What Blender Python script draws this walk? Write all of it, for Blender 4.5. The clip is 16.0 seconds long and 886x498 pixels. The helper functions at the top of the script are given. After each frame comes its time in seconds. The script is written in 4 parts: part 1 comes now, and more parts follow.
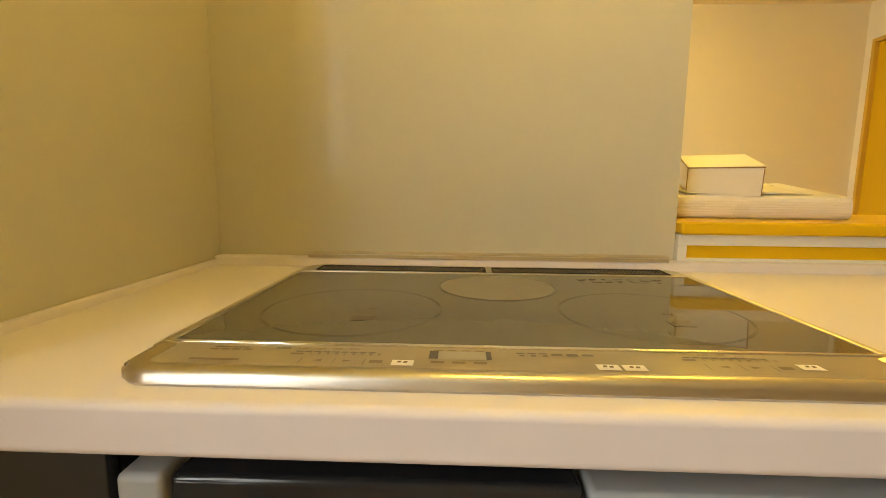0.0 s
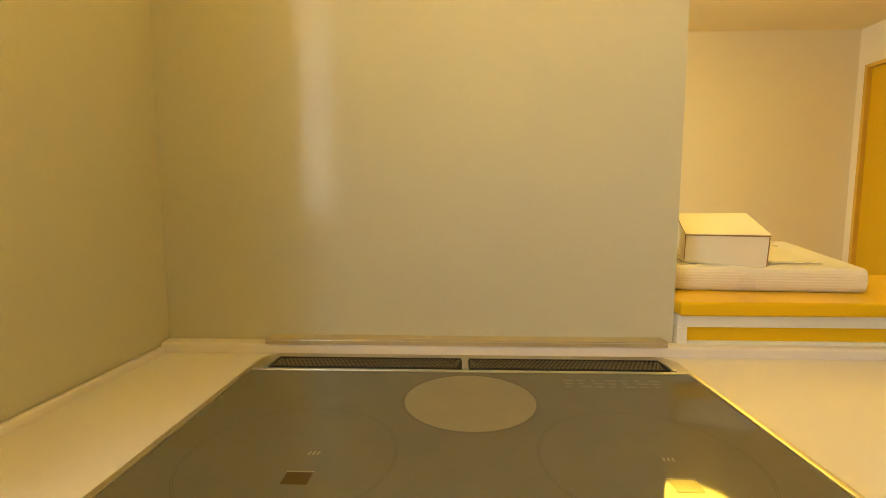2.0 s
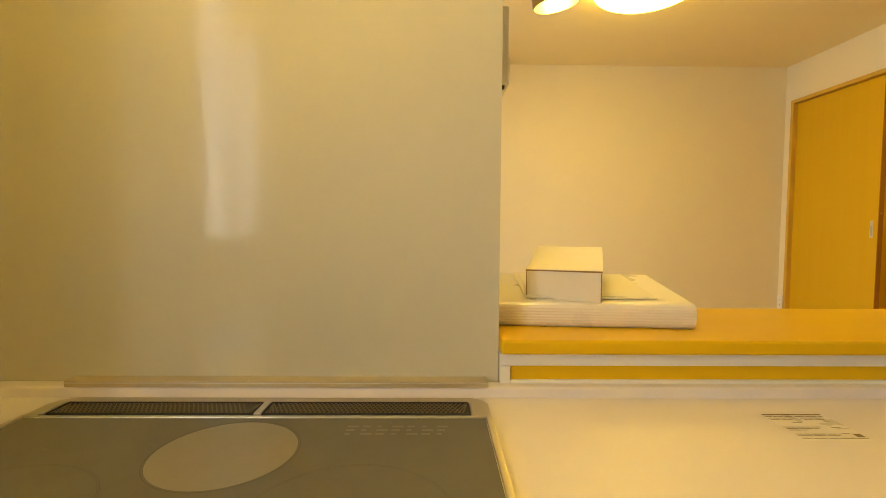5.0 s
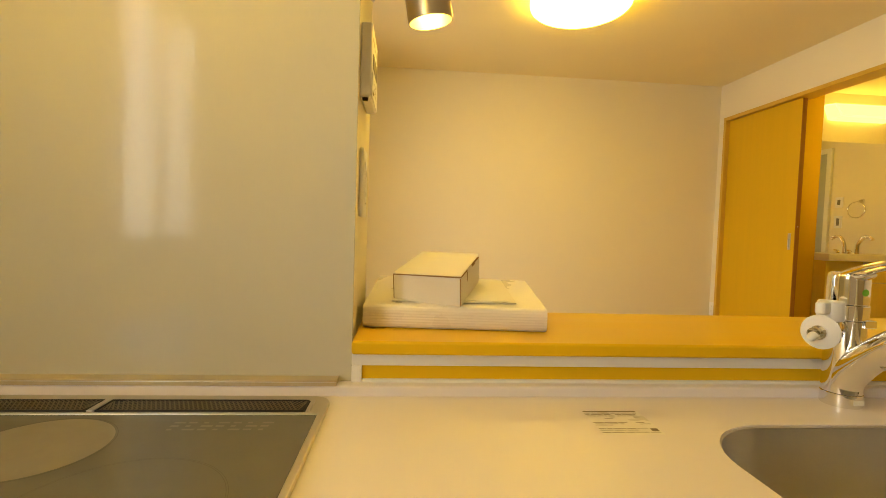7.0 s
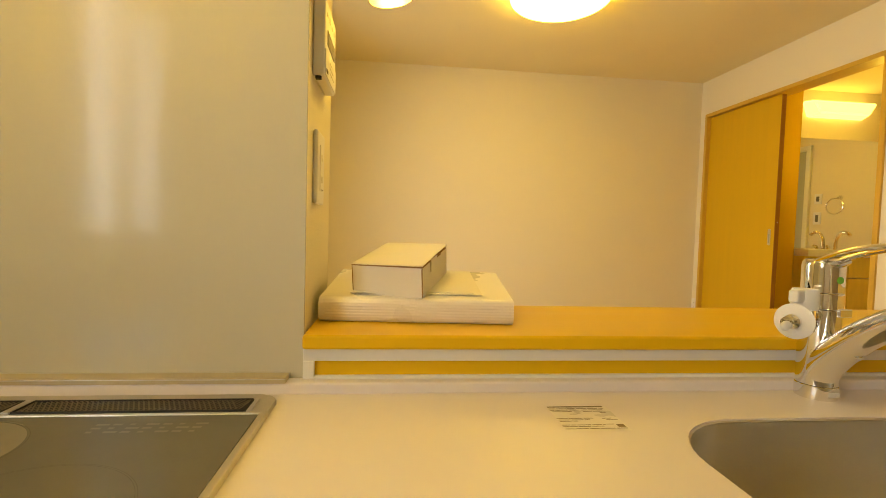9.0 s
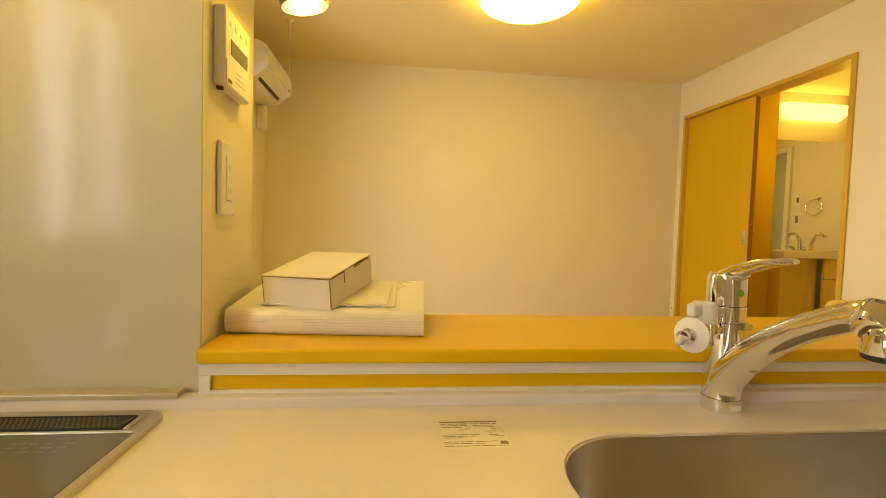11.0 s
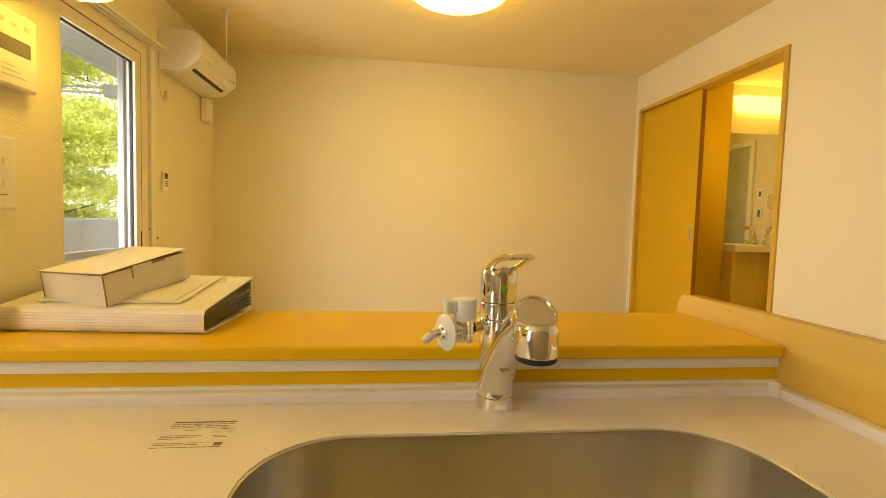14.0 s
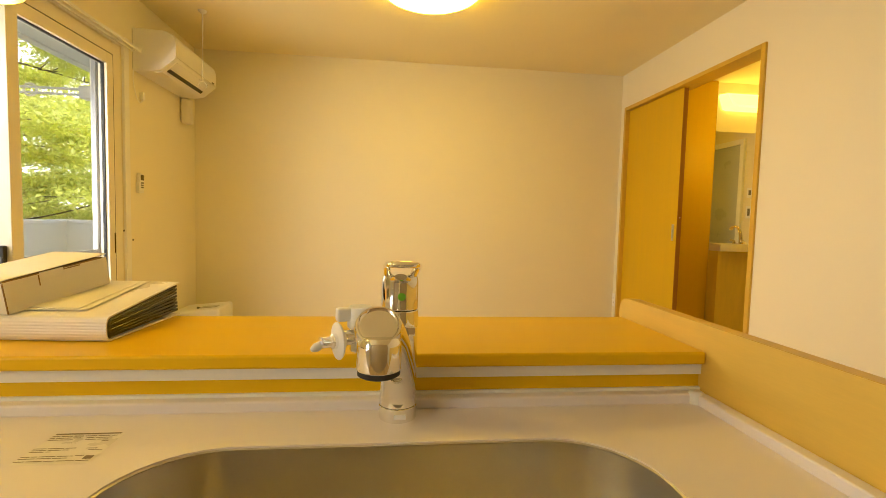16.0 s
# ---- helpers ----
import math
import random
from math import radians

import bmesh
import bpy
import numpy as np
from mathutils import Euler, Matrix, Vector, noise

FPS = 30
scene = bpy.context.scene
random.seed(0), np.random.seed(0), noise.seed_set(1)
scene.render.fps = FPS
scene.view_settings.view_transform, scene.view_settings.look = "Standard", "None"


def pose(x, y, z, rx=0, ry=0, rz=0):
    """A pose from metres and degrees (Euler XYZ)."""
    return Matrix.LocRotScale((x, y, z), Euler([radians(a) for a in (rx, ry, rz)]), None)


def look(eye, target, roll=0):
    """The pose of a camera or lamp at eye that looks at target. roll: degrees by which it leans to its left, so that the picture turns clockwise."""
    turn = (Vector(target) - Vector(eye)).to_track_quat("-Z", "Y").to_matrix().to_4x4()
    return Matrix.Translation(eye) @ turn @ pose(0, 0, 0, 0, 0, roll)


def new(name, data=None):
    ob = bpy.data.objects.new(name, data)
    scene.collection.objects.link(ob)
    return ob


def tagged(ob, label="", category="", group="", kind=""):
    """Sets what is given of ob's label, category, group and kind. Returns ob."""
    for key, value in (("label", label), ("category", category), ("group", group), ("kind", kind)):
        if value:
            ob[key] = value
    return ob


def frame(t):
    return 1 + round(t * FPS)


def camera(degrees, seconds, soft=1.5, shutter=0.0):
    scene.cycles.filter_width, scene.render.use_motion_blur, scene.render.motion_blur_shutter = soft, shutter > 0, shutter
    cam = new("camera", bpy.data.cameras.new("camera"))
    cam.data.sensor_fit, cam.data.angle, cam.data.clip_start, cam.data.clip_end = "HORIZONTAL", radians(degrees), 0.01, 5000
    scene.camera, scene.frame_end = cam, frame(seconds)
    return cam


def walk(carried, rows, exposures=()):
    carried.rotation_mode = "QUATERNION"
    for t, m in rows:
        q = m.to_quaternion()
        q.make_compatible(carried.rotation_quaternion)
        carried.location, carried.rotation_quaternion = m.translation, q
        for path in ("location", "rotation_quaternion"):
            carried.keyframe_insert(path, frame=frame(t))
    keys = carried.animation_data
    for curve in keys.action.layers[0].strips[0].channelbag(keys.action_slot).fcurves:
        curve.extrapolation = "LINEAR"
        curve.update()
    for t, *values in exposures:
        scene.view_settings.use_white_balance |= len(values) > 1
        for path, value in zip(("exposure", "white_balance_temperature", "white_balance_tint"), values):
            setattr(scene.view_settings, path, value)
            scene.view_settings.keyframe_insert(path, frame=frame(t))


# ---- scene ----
cam = camera(87.4, 16.0, 0.7)
PATH = [
    (0, (0.487, -0.756, 0.991), (0.412, 1.224, 0.72), 0.5),
    (0.5, (0.477, -0.722, 1.022), (0.399, 1.261, 0.769), 0.3),
    (1, (0.472, -0.694, 1.047), (0.4, 1.291, 0.817), 0.2),
    (1.5, (0.491, -0.673, 1.075), (0.422, 1.314, 0.857), 0.1),
    (2, (0.522, -0.663, 1.084), (0.456, 1.326, 0.884), 0.0),
    (2.5, (0.556, -0.628, 1.087), (0.504, 1.363, 0.91), 0.1),
    (3, (0.579, -0.611, 1.093), (0.542, 1.383, 0.937), 0.1),
    (3.5, (0.612, -0.613, 1.094), (0.593, 1.381, 0.952), 0.2),
    (4, (0.658, -0.623, 1.092), (0.651, 1.373, 0.967), 0.3),
    (4.5, (0.707, -0.626, 1.09), (0.718, 1.371, 0.981), 0.3),
    (5, (0.761, -0.641, 1.103), (0.791, 1.357, 1.003), 0.4),
    (5.2, (0.8, -0.646, 1.112), (0.822, 1.351, 1.011), 0.4),
    (7.3, (0.95, -0.684, 1.112), (1.118, 1.307, 1.026), 1.9),
    (7.5, (0.96, -0.679, 1.113), (1.116, 1.313, 1.016), 1.6),
    (8, (0.969, -0.666, 1.101), (1.146, 1.324, 1.011), 1.6),
    (10.3, (1.046, -0.63, 1.092), (1.271, 1.356, 1.004), 1.7),
    (10.5, (1.061, -0.632, 1.095), (1.288, 1.353, 1.003), 1.7),
    (11, (1.13, -0.653, 1.119), (1.357, 1.332, 1.025), 1.7),
    (11.5, (1.206, -0.682, 1.132), (1.436, 1.302, 1.031), 1.7),
    (12, (1.28, -0.708, 1.143), (1.51, 1.276, 1.038), 1.7),
    (12.5, (1.342, -0.703, 1.143), (1.577, 1.28, 1.034), 1.7),
    (13, (1.393, -0.686, 1.131), (1.631, 1.297, 1.018), 1.7),
    (13.5, (1.434, -0.678, 1.13), (1.673, 1.304, 1.013), 1.7),
    (14, (1.479, -0.673, 1.13), (1.719, 1.309, 1.01), 1.7),
    (14.5, (1.522, -0.668, 1.136), (1.76, 1.314, 1.014), 1.6),
    (15, (1.562, -0.662, 1.137), (1.797, 1.32, 1.014), 1.6),
    (15.5, (1.589, -0.663, 1.135), (1.823, 1.319, 1.012), 1.6),
    (16, (1.631, -0.673, 1.143), (1.859, 1.31, 1.019), 1.5),
]

walk(cam, [(t, look(eye, target, roll)) for t, eye, target, roll in PATH], [(0, 0.96), (3, 0.88), (8, 0.83), (12.5, 0.86), (16, 0.93)])

# ---- world and light ----
DAY = (1.0, 0.97, 0.92)
WARM = (1.0, 0.62, 0.05)
world = bpy.data.worlds.new("sky")
scene.world = world
world.use_nodes = True
wn = world.node_tree.nodes
sky = wn.new("ShaderNodeTexSky")
sky.sky_type, sky.sun_disc = "NISHITA", False
sky.sun_elevation, sky.sun_rotation = radians(48), radians(140)
world.node_tree.links.new(sky.outputs[0], wn["Background"].inputs[0])
wn["Background"].inputs[1].default_value = 0.15
sun = new("sun", bpy.data.lights.new("sun", "SUN"))
sun.data.energy, sun.data.angle, sun.data.color = 5.0, radians(0.6), (1, 0.95, 0.86)
sun.matrix_world = look((6 * math.sin(radians(140)), 6 * math.cos(radians(140)), 6.6), (0, 0, 0))


def window_light(name, where, target, w, h, watts, colour=DAY):
    """Daylight in the opening of a window."""
    d = bpy.data.lights.new(name, "AREA")
    d.shape, d.size, d.size_y, d.energy, d.color = "RECTANGLE", w, h, watts, colour
    ob = new(name, d)
    ob.matrix_world = look(where, target)
    return ob


def bulb(name, where, watts, radius=0.02, colour=WARM):
    d = bpy.data.lights.new(name, "POINT")
    d.energy, d.shadow_soft_size, d.color = watts, radius, colour
    ob = new(name, d)
    ob.location = where
    return ob


window_light("balcony_daylight", (-0.45, 1.28, 1.25), (0.37, 1.28, 0.75), 0.68, 1.40, 25, (1.0, 0.91, 0.82))
for y, w in ((-1.175, 0.17), (-1.495, 0.17)):
    window_light("kitchen_daylight", (-0.158, y, 1.535), (1.0, y, 1.535), w, 0.98, 3.9)
    window_light("kitchen_daylight", (-0.158, y, 0.600), (1.0, y, 0.60), w, 0.14, 0.5)
bulb("spot_bulb", (0.968, 0.198, 1.510), 1.0, 0.03)
# unseen fill in mid-air, off the vanity lamp, to brighten the washroom fronts
bulb("washroom_fill", (4.20, 2.12, 1.74), 4.4, 0.05, (1.0, 0.64, 0.05))
# added fill lamp, no such source known; warms the panels round the hob
bulb("hood_fill", (0.60, -0.42, 1.765), 4.6, 0.03, (1.0, 0.63, 0.08))


# ---- materials ----
def material(name, base, rough=0.5, metal=0.0, vary=0.06, scale=8.0, stretch=(1, 1, 1), bump=0.0, fine=120.0,
             coat=0.0, spec=0.5, random_part=0.0):
    """A surface with broad and fine variation of colour and gloss, and fine relief."""
    m = bpy.data.materials.new(name)
    m.use_nodes = True
    n, l = m.node_tree.nodes, m.node_tree.links
    b = n["Principled BSDF"]
    b.inputs["Metallic"].default_value = metal
    b.inputs["Coat Weight"].default_value = coat
    b.inputs["Specular IOR Level"].default_value = spec
    tc = n.new("ShaderNodeTexCoord")
    mp = n.new("ShaderNodeMapping")
    mp.inputs["Scale"].default_value = stretch
    l.new(tc.outputs["Object"], mp.inputs[0])
    broad, small = n.new("ShaderNodeTexNoise"), n.new("ShaderNodeTexNoise")
    broad.inputs["Scale"].default_value, broad.inputs["Detail"].default_value = scale, 5
    small.inputs["Scale"].default_value, small.inputs["Detail"].default_value = fine, 3
    l.new(mp.outputs[0], broad.inputs[0])
    l.new(mp.outputs[0], small.inputs[0])
    add = n.new("ShaderNodeMath")
    add.operation = "MULTIPLY_ADD"
    add.inputs[1].default_value = 0.35
    l.new(small.outputs[0], add.inputs[0])
    l.new(broad.outputs[0], add.inputs[2])
    ramp = n.new("ShaderNodeMapRange")
    ramp.inputs[1].default_value, ramp.inputs[2].default_value = 0.35, 1.0
    ramp.inputs[3].default_value, ramp.inputs[4].default_value = 1 - vary, 1 + vary
    l.new(add.outputs[0], ramp.inputs[0])
    last = ramp.outputs[0]
    if random_part:
        info = n.new("ShaderNodeObjectInfo")
        r2 = n.new("ShaderNodeMapRange")
        r2.inputs[3].default_value, r2.inputs[4].default_value = 1 - random_part, 1 + random_part
        l.new(info.outputs["Random"], r2.inputs[0])
        mul = n.new("ShaderNodeMath")
        mul.operation = "MULTIPLY"
        l.new(last, mul.inputs[0])
        l.new(r2.outputs[0], mul.inputs[1])
        last = mul.outputs[0]
    mix = n.new("ShaderNodeVectorMath")
    mix.operation = "SCALE"
    mix.inputs[0].default_value = base
    l.new(last, mix.inputs["Scale"])
    l.new(mix.outputs[0], b.inputs["Base Color"])
    rr = n.new("ShaderNodeMapRange")
    rr.inputs[1].default_value, rr.inputs[2].default_value = 0.3, 0.9
    rr.inputs[3].default_value, rr.inputs[4].default_value = max(rough * 0.85, 0.02), min(rough * 1.2, 1)
    l.new(broad.outputs[0], rr.inputs[0])
    l.new(rr.outputs[0], b.inputs["Roughness"])
    if bump:
        bp = n.new("ShaderNodeBump")
        bp.inputs["Strength"].default_value, bp.inputs["Distance"].default_value = bump, 0.002
        l.new(small.outputs[0], bp.inputs["Height"])
        l.new(bp.outputs[0], b.inputs["Normal"])
    return m


def glowing(name, colour, strength):
    m = bpy.data.materials.new(name)
    m.use_nodes = True
    b = m.node_tree.nodes["Principled BSDF"]
    b.inputs["Base Color"].default_value = (0.85, 0.83, 0.78, 1)
    b.inputs["Emission Color"].default_value = (*colour, 1)
    b.inputs["Emission Strength"].default_value = strength
    return m


def clear(name, tint, rough=0.0):
    m = bpy.data.materials.new(name)
    m.use_nodes = True
    n, l = m.node_tree.nodes, m.node_tree.links
    glass, see, mixer = n.new("ShaderNodeBsdfGlossy"), n.new("ShaderNodeBsdfTransparent"), n.new("ShaderNodeMixShader")
    mixer.inputs[0].default_value = 0.07
    see.inputs[0].default_value = (*tint, 1)
    glass.inputs["Roughness"].default_value = rough
    l.new(see.outputs[0], mixer.inputs[1])
    l.new(glass.outputs[0], mixer.inputs[2])
    l.new(mixer.outputs[0], n["Material Output"].inputs[0])
    return m


WALLPAPER = material("wallpaper", (0.80, 0.745, 0.57), 0.75, vary=0.012, scale=2, bump=0.10, fine=160)
ROUGHPAPER = material("ribbed_wallpaper", (0.80, 0.74, 0.55), 0.75, vary=0.03, scale=3, bump=0.5, fine=70, stretch=(0.7, 0.7, 4.0))
# off-white paper with the yellow of the lamplight put into its colour
PLASTER = material("ceiling_paper", (0.86, 0.77, 0.46), 0.8, vary=0.02, scale=3, bump=0.25, fine=110)
PANEL = material("splash_panel", (0.60, 0.57, 0.46), 0.11, vary=0.02, scale=2.5, bump=0.10, fine=110, stretch=(1, 1, 0.6), spec=0.24)
ACRYLIC = material("counter_acrylic", (0.80, 0.745, 0.74), 0.42, vary=0.006, scale=3, fine=300, spec=0.35)
WOOD = material("orange_veneer", (0.78, 0.49, 0.008), 0.34, spec=0.22, vary=0.02, scale=3, stretch=(0.5, 5, 5), fine=25)
WOODY = material("side_veneer", (0.70, 0.475, 0.085), 0.40, vary=0.08, scale=5, stretch=(6, 0.6, 6), bump=0.05, fine=60)
# tone chosen for the light it bounces and its look in chrome and steel
BACKBOUNCE = material("back_bounce_tone", (0.46, 0.37, 0.22), 0.40, vary=0.08, scale=5, stretch=(6, 6, 0.6), bump=0.05, fine=60)
WOODZ = material("door_veneer", (0.64, 0.41, 0.010), 0.40, spec=0.25, vary=0.04, scale=3, stretch=(7, 7, 0.35), bump=0.02, fine=40)
TRIMWOOD = material("door_trim_veneer", (0.62, 0.40, 0.05), 0.4, vary=0.10, scale=6, stretch=(5, 5, 0.8), bump=0.04, fine=60)
EDGEWOOD = material("dark_edge_band", (0.36, 0.16, 0.015), 0.4, vary=0.06, scale=8, stretch=(5, 5, 0.8))
WHITE = material("white_plastic", (0.80, 0.79, 0.76), 0.35, vary=0.02, scale=10, bump=0.02, fine=200)
WHITEMETAL = material("white_paint", (0.80, 0.79, 0.76), 0.4, vary=0.03, scale=8, bump=0.03, fine=150)
CARD = material("white_card", (0.80, 0.76, 0.68), 0.6, vary=0.03, scale=10, bump=0.05, fine=220)
CARDIN = material("kraft_card_edge", (0.30, 0.18, 0.07), 0.85, vary=0.1, scale=40)
PAPER = material("glossy_paper", (0.83, 0.79, 0.73), 0.3, vary=0.01, scale=12)
BLACK = material("black_film", (0.008, 0.0075, 0.007), 0.22, vary=0.1, scale=10)
STEEL = material("brushed_steel", (0.66, 0.62, 0.55), 0.33, 1.0, vary=0.03, scale=6, stretch=(1, 4, 4), fine=60)
SATIN = material("satin_steel", (0.66, 0.61, 0.52), 0.42, 1.0, vary=0.02, scale=10)
LABELINK = material("label_ink", (0.20, 0.15, 0.09), 0.5, vary=0.1, scale=80)
HOBLCD = material("hob_display", (0.36, 0.34, 0.28), 0.15, vary=0.02, scale=30)
SINKSTEEL = material("matt_steel", (0.62, 0.60, 0.56), 0.33, 1.0, vary=0.05, scale=6, bump=0.05, fine=300)
CHROME = material("chrome", (0.86, 0.85, 0.83), 0.05, 1.0, vary=0.01, scale=10)
BRASS = material("brass_nut", (0.75, 0.55, 0.18), 0.25, 1.0, vary=0.05, scale=40)
GOLDCHROME = material("warm_tap_chrome", (0.80, 0.72, 0.50), 0.12, 1.0, vary=0.02, scale=20)
HOBGLASS = material("hob_glass", (0.118, 0.112, 0.086), 0.045, vary=0.05, scale=20, fine=400, spec=0.6)
HOBDISC = material("hob_disc_print", (0.225, 0.20, 0.145), 0.045, vary=0.04, scale=40, spec=0.6)
HOBRING = material("hob_ring_print", (0.162, 0.149, 0.114), 0.06, vary=0.04, scale=40)
HOBLINE = material("hob_dark_line", (0.088, 0.082, 0.062), 0.06, vary=0.05, scale=40)
HOBPANEL = material("hob_control_glass", (0.34, 0.285, 0.185), 0.22, vary=0.04, scale=20)
PRINT = material("dark_print", (0.21, 0.165, 0.10), 0.2, vary=0.1, scale=80)
BROWNMARK = material("brown_mark", (0.07, 0.04, 0.015), 0.12, vary=0.1, scale=80)
LCD = material("grey_display", (0.20, 0.19, 0.17), 0.2, vary=0.03, scale=30)
LCDDARK = material("dark_display", (0.10, 0.09, 0.08), 0.25, vary=0.05, scale=30)
MESHWIRE = material("mesh_wire", (0.20, 0.16, 0.10), 0.35, 0.7, vary=0.1, scale=60)
DARKCAB = material("dark_cabinet", (0.02, 0.019, 0.018), 0.35, vary=0.1, scale=10)
GRILLBLACK = material("grill_door_black", (0.018, 0.022, 0.028), 0.15, vary=0.1, scale=10)
GREYCAB = material("grey_cabinet", (0.42, 0.45, 0.47), 0.35, vary=0.03, scale=8)
GREEN = material("green_badge", (0.16, 0.45, 0.03), 0.3, vary=0.05, scale=60)
RUBBER = material("black_rubber", (0.02, 0.02, 0.02), 0.6, vary=0.1, scale=60)
SCREENALU = material("screen_aluminium", (0.36, 0.36, 0.38), 0.4, 0.2, vary=0.04, scale=8, stretch=(10, 10, 1))
STRIPALU = material("champagne_aluminium", (0.55, 0.46, 0.29), 0.40, 0.2, vary=0.03, scale=8, stretch=(1, 10, 10))
ALU = material("grey_aluminium", (0.62, 0.60, 0.57), 0.4, 0.3, vary=0.04, scale=8, stretch=(10, 10, 1))
SPOTMETAL = material("spot_metal", (0.45, 0.40, 0.32), 0.35, 0.8, vary=0.04, scale=20)
FLOORWOOD = material("floor_veneer", (0.62, 0.42, 0.17), 0.4, random_part=0.1, vary=0.12, scale=5, stretch=(8, 0.7, 1), bump=0.05, fine=60)
RENDERWHITE = material("white_render", (0.78, 0.78, 0.76), 0.8, vary=0.05, scale=4, bump=0.3, fine=120)
BARK = material("bark", (0.09, 0.065, 0.045), 0.9, vary=0.3, scale=12, bump=0.8, fine=60)
GROUND = material("ground", (0.16, 0.15, 0.12), 0.9, vary=0.25, scale=0.4, fine=6)
YELLOWWALL = material("washroom_paper", (0.78, 0.70, 0.48), 0.75, vary=0.03, scale=3, bump=0.2, fine=100)
VANITYWOOD = material("vanity_veneer", (0.76, 0.57, 0.07), 0.4, vary=0.08, scale=6, stretch=(5, 5, 0.8))
BATHDOOR = material("bath_door_panel", (0.45, 0.48, 0.48), 0.3, vary=0.02, scale=4, bump=0.03, fine=120)
MIRROR = material("mirror_silver", (0.90, 0.91, 0.89), 0.015, 1.0, vary=0.0, scale=5)
DIFFUSER = glowing("dome_diffuser", (1.0, 0.62, 0.05), 11.6)
FAINT = material("faint_plastic_print", (0.56, 0.53, 0.46), 0.4, vary=0.05, scale=40)
CREAM = material("cream_window_vinyl", (0.78, 0.73, 0.60), 0.4, vary=0.02, scale=8, bump=0.02, fine=150)
HOODFILL = glowing("hood_fill_glow", (1.0, 0.62, 0.10), 6.0)
SPOTGLOW = glowing("spot_glow", (1.0, 0.72, 0.25), 14.0)
VANITYGLOW = glowing("vanity_glow", (1.0, 0.66, 0.12), 1.7)
PANE = clear("window_pane", (0.93, 0.95, 0.94))


def leaf_material():
    m = material("leaf", (0.50, 0.52, 0.13), 0.5, vary=0.40, scale=1.2, fine=20)
    n, l = m.node_tree.nodes, m.node_tree.links
    thin, mixer = n.new("ShaderNodeBsdfTranslucent"), n.new("ShaderNodeMixShader")
    thin.inputs[0].default_value = (0.85, 0.86, 0.20, 1)
    mixer.inputs[0].default_value = 0.55
    l.new(n["Principled BSDF"].outputs[0], mixer.inputs[1])
    l.new(thin.outputs[0], mixer.inputs[2])
    l.new(mixer.outputs[0], n["Material Output"].inputs[0])
    return m


LEAF = leaf_material()

# ---- building helpers ----
ORIGIN = {}


def thing(name, base, label, category, group="", kind=""):
    ob = new(name)
    ob.empty_display_size = 0.05
    ob.location = base
    ORIGIN[ob] = Vector(base)
    return tagged(ob, label, category, group, kind)


def mesh_of(name, bm, mat, origin=(0, 0, 0), smooth=True):
    bmesh.ops.translate(bm, verts=bm.verts, vec=-Vector(origin))
    bmesh.ops.recalc_face_normals(bm, faces=bm.faces)
    bm.normal_update()
    if all(f.normal.z < -0.9 for f in bm.faces):
        bmesh.ops.reverse_faces(bm, faces=bm.faces)
    me = bpy.data.meshes.new(name)
    bm.to_mesh(me)
    bm.free()
    me.materials.append(mat)
    if smooth:
        for p in me.polygons:
            p.use_smooth = True
        me.set_sharp_from_angle(angle=radians(35))
    return me


def even(ob):
    """Keeps broad faces flat beside rounded edges."""
    if len(ob.data.polygons) < 5000:
        mod = ob.modifiers.new("normals", "WEIGHTED_NORMAL")
        mod.keep_sharp, mod.weight = True, 90


def part(name, bm, mat, parent, label=""):
    o = ORIGIN[parent]
    ob = new(name, mesh_of(name, bm, mat, o))
    ob.parent = parent
    ORIGIN[ob] = o
    even(ob)
    return tagged(ob, label)


def single(name, bm, mat, base, label, category="", group="", kind=""):
    ob = new(name, mesh_of(name, bm, mat, base))
    ob.location = base
    even(ob)
    ORIGIN[ob] = Vector(base)
    return tagged(ob, label, category, group, kind)


def box(x0, x1, y0, y1, z0, z1, bevel=0.0, segments=2, bm=None):
    bm2 = bmesh.new()
    bmesh.ops.create_cube(bm2, size=1)
    for v in bm2.verts:
        v.co = Vector(((x0 + x1) / 2 + v.co.x * (x1 - x0), (y0 + y1) / 2 + v.co.y * (y1 - y0), (z0 + z1) / 2 + v.co.z * (z1 - z0)))
    if bevel:
        bmesh.ops.bevel(bm2, geom=bm2.edges[:], offset=bevel, segments=segments, affect="EDGES", profile=0.5)
    return joined(bm, bm2)


def joined(bm, other):
    if bm is None:
        return other
    tmp = bpy.data.meshes.new("tmp")
    other.to_mesh(tmp)
    bm.from_mesh(tmp)
    bpy.data.meshes.remove(tmp)
    other.free()
    return bm


def turned(bm, m):
    bmesh.ops.transform(bm, matrix=m, verts=bm.verts)
    return bm


def lathe(profile, centre=(0, 0, 0), axis=(0, 0, 1), steps=40, bm=None):
    """A body of revolution: profile of (radius, height) along the axis from centre."""
    b = bmesh.new()
    turn = Vector((0, 0, 1)).rotation_difference(Vector(axis).normalized()).to_matrix()
    rings = []
    for r, z in profile:
        if r < 1e-6:
            rings.append([b.verts.new(Vector(centre) + turn @ Vector((0, 0, z)))])
        else:
            rings.append([b.verts.new(Vector(centre) + turn @ Vector((r * math.cos(a), r * math.sin(a), z)))
                          for a in (2 * math.pi * k / steps for k in range(steps))])
    for p, q in zip(rings, rings[1:]):
        for k in range(steps):
            j = (k + 1) % steps
            loop = [p[k % len(p)], p[j % len(p)], q[j % len(q)], q[k % len(q)]]
            loop = list(dict.fromkeys(loop))
            if len(loop) > 2:
                b.faces.new(loop)
    return joined(bm, b)


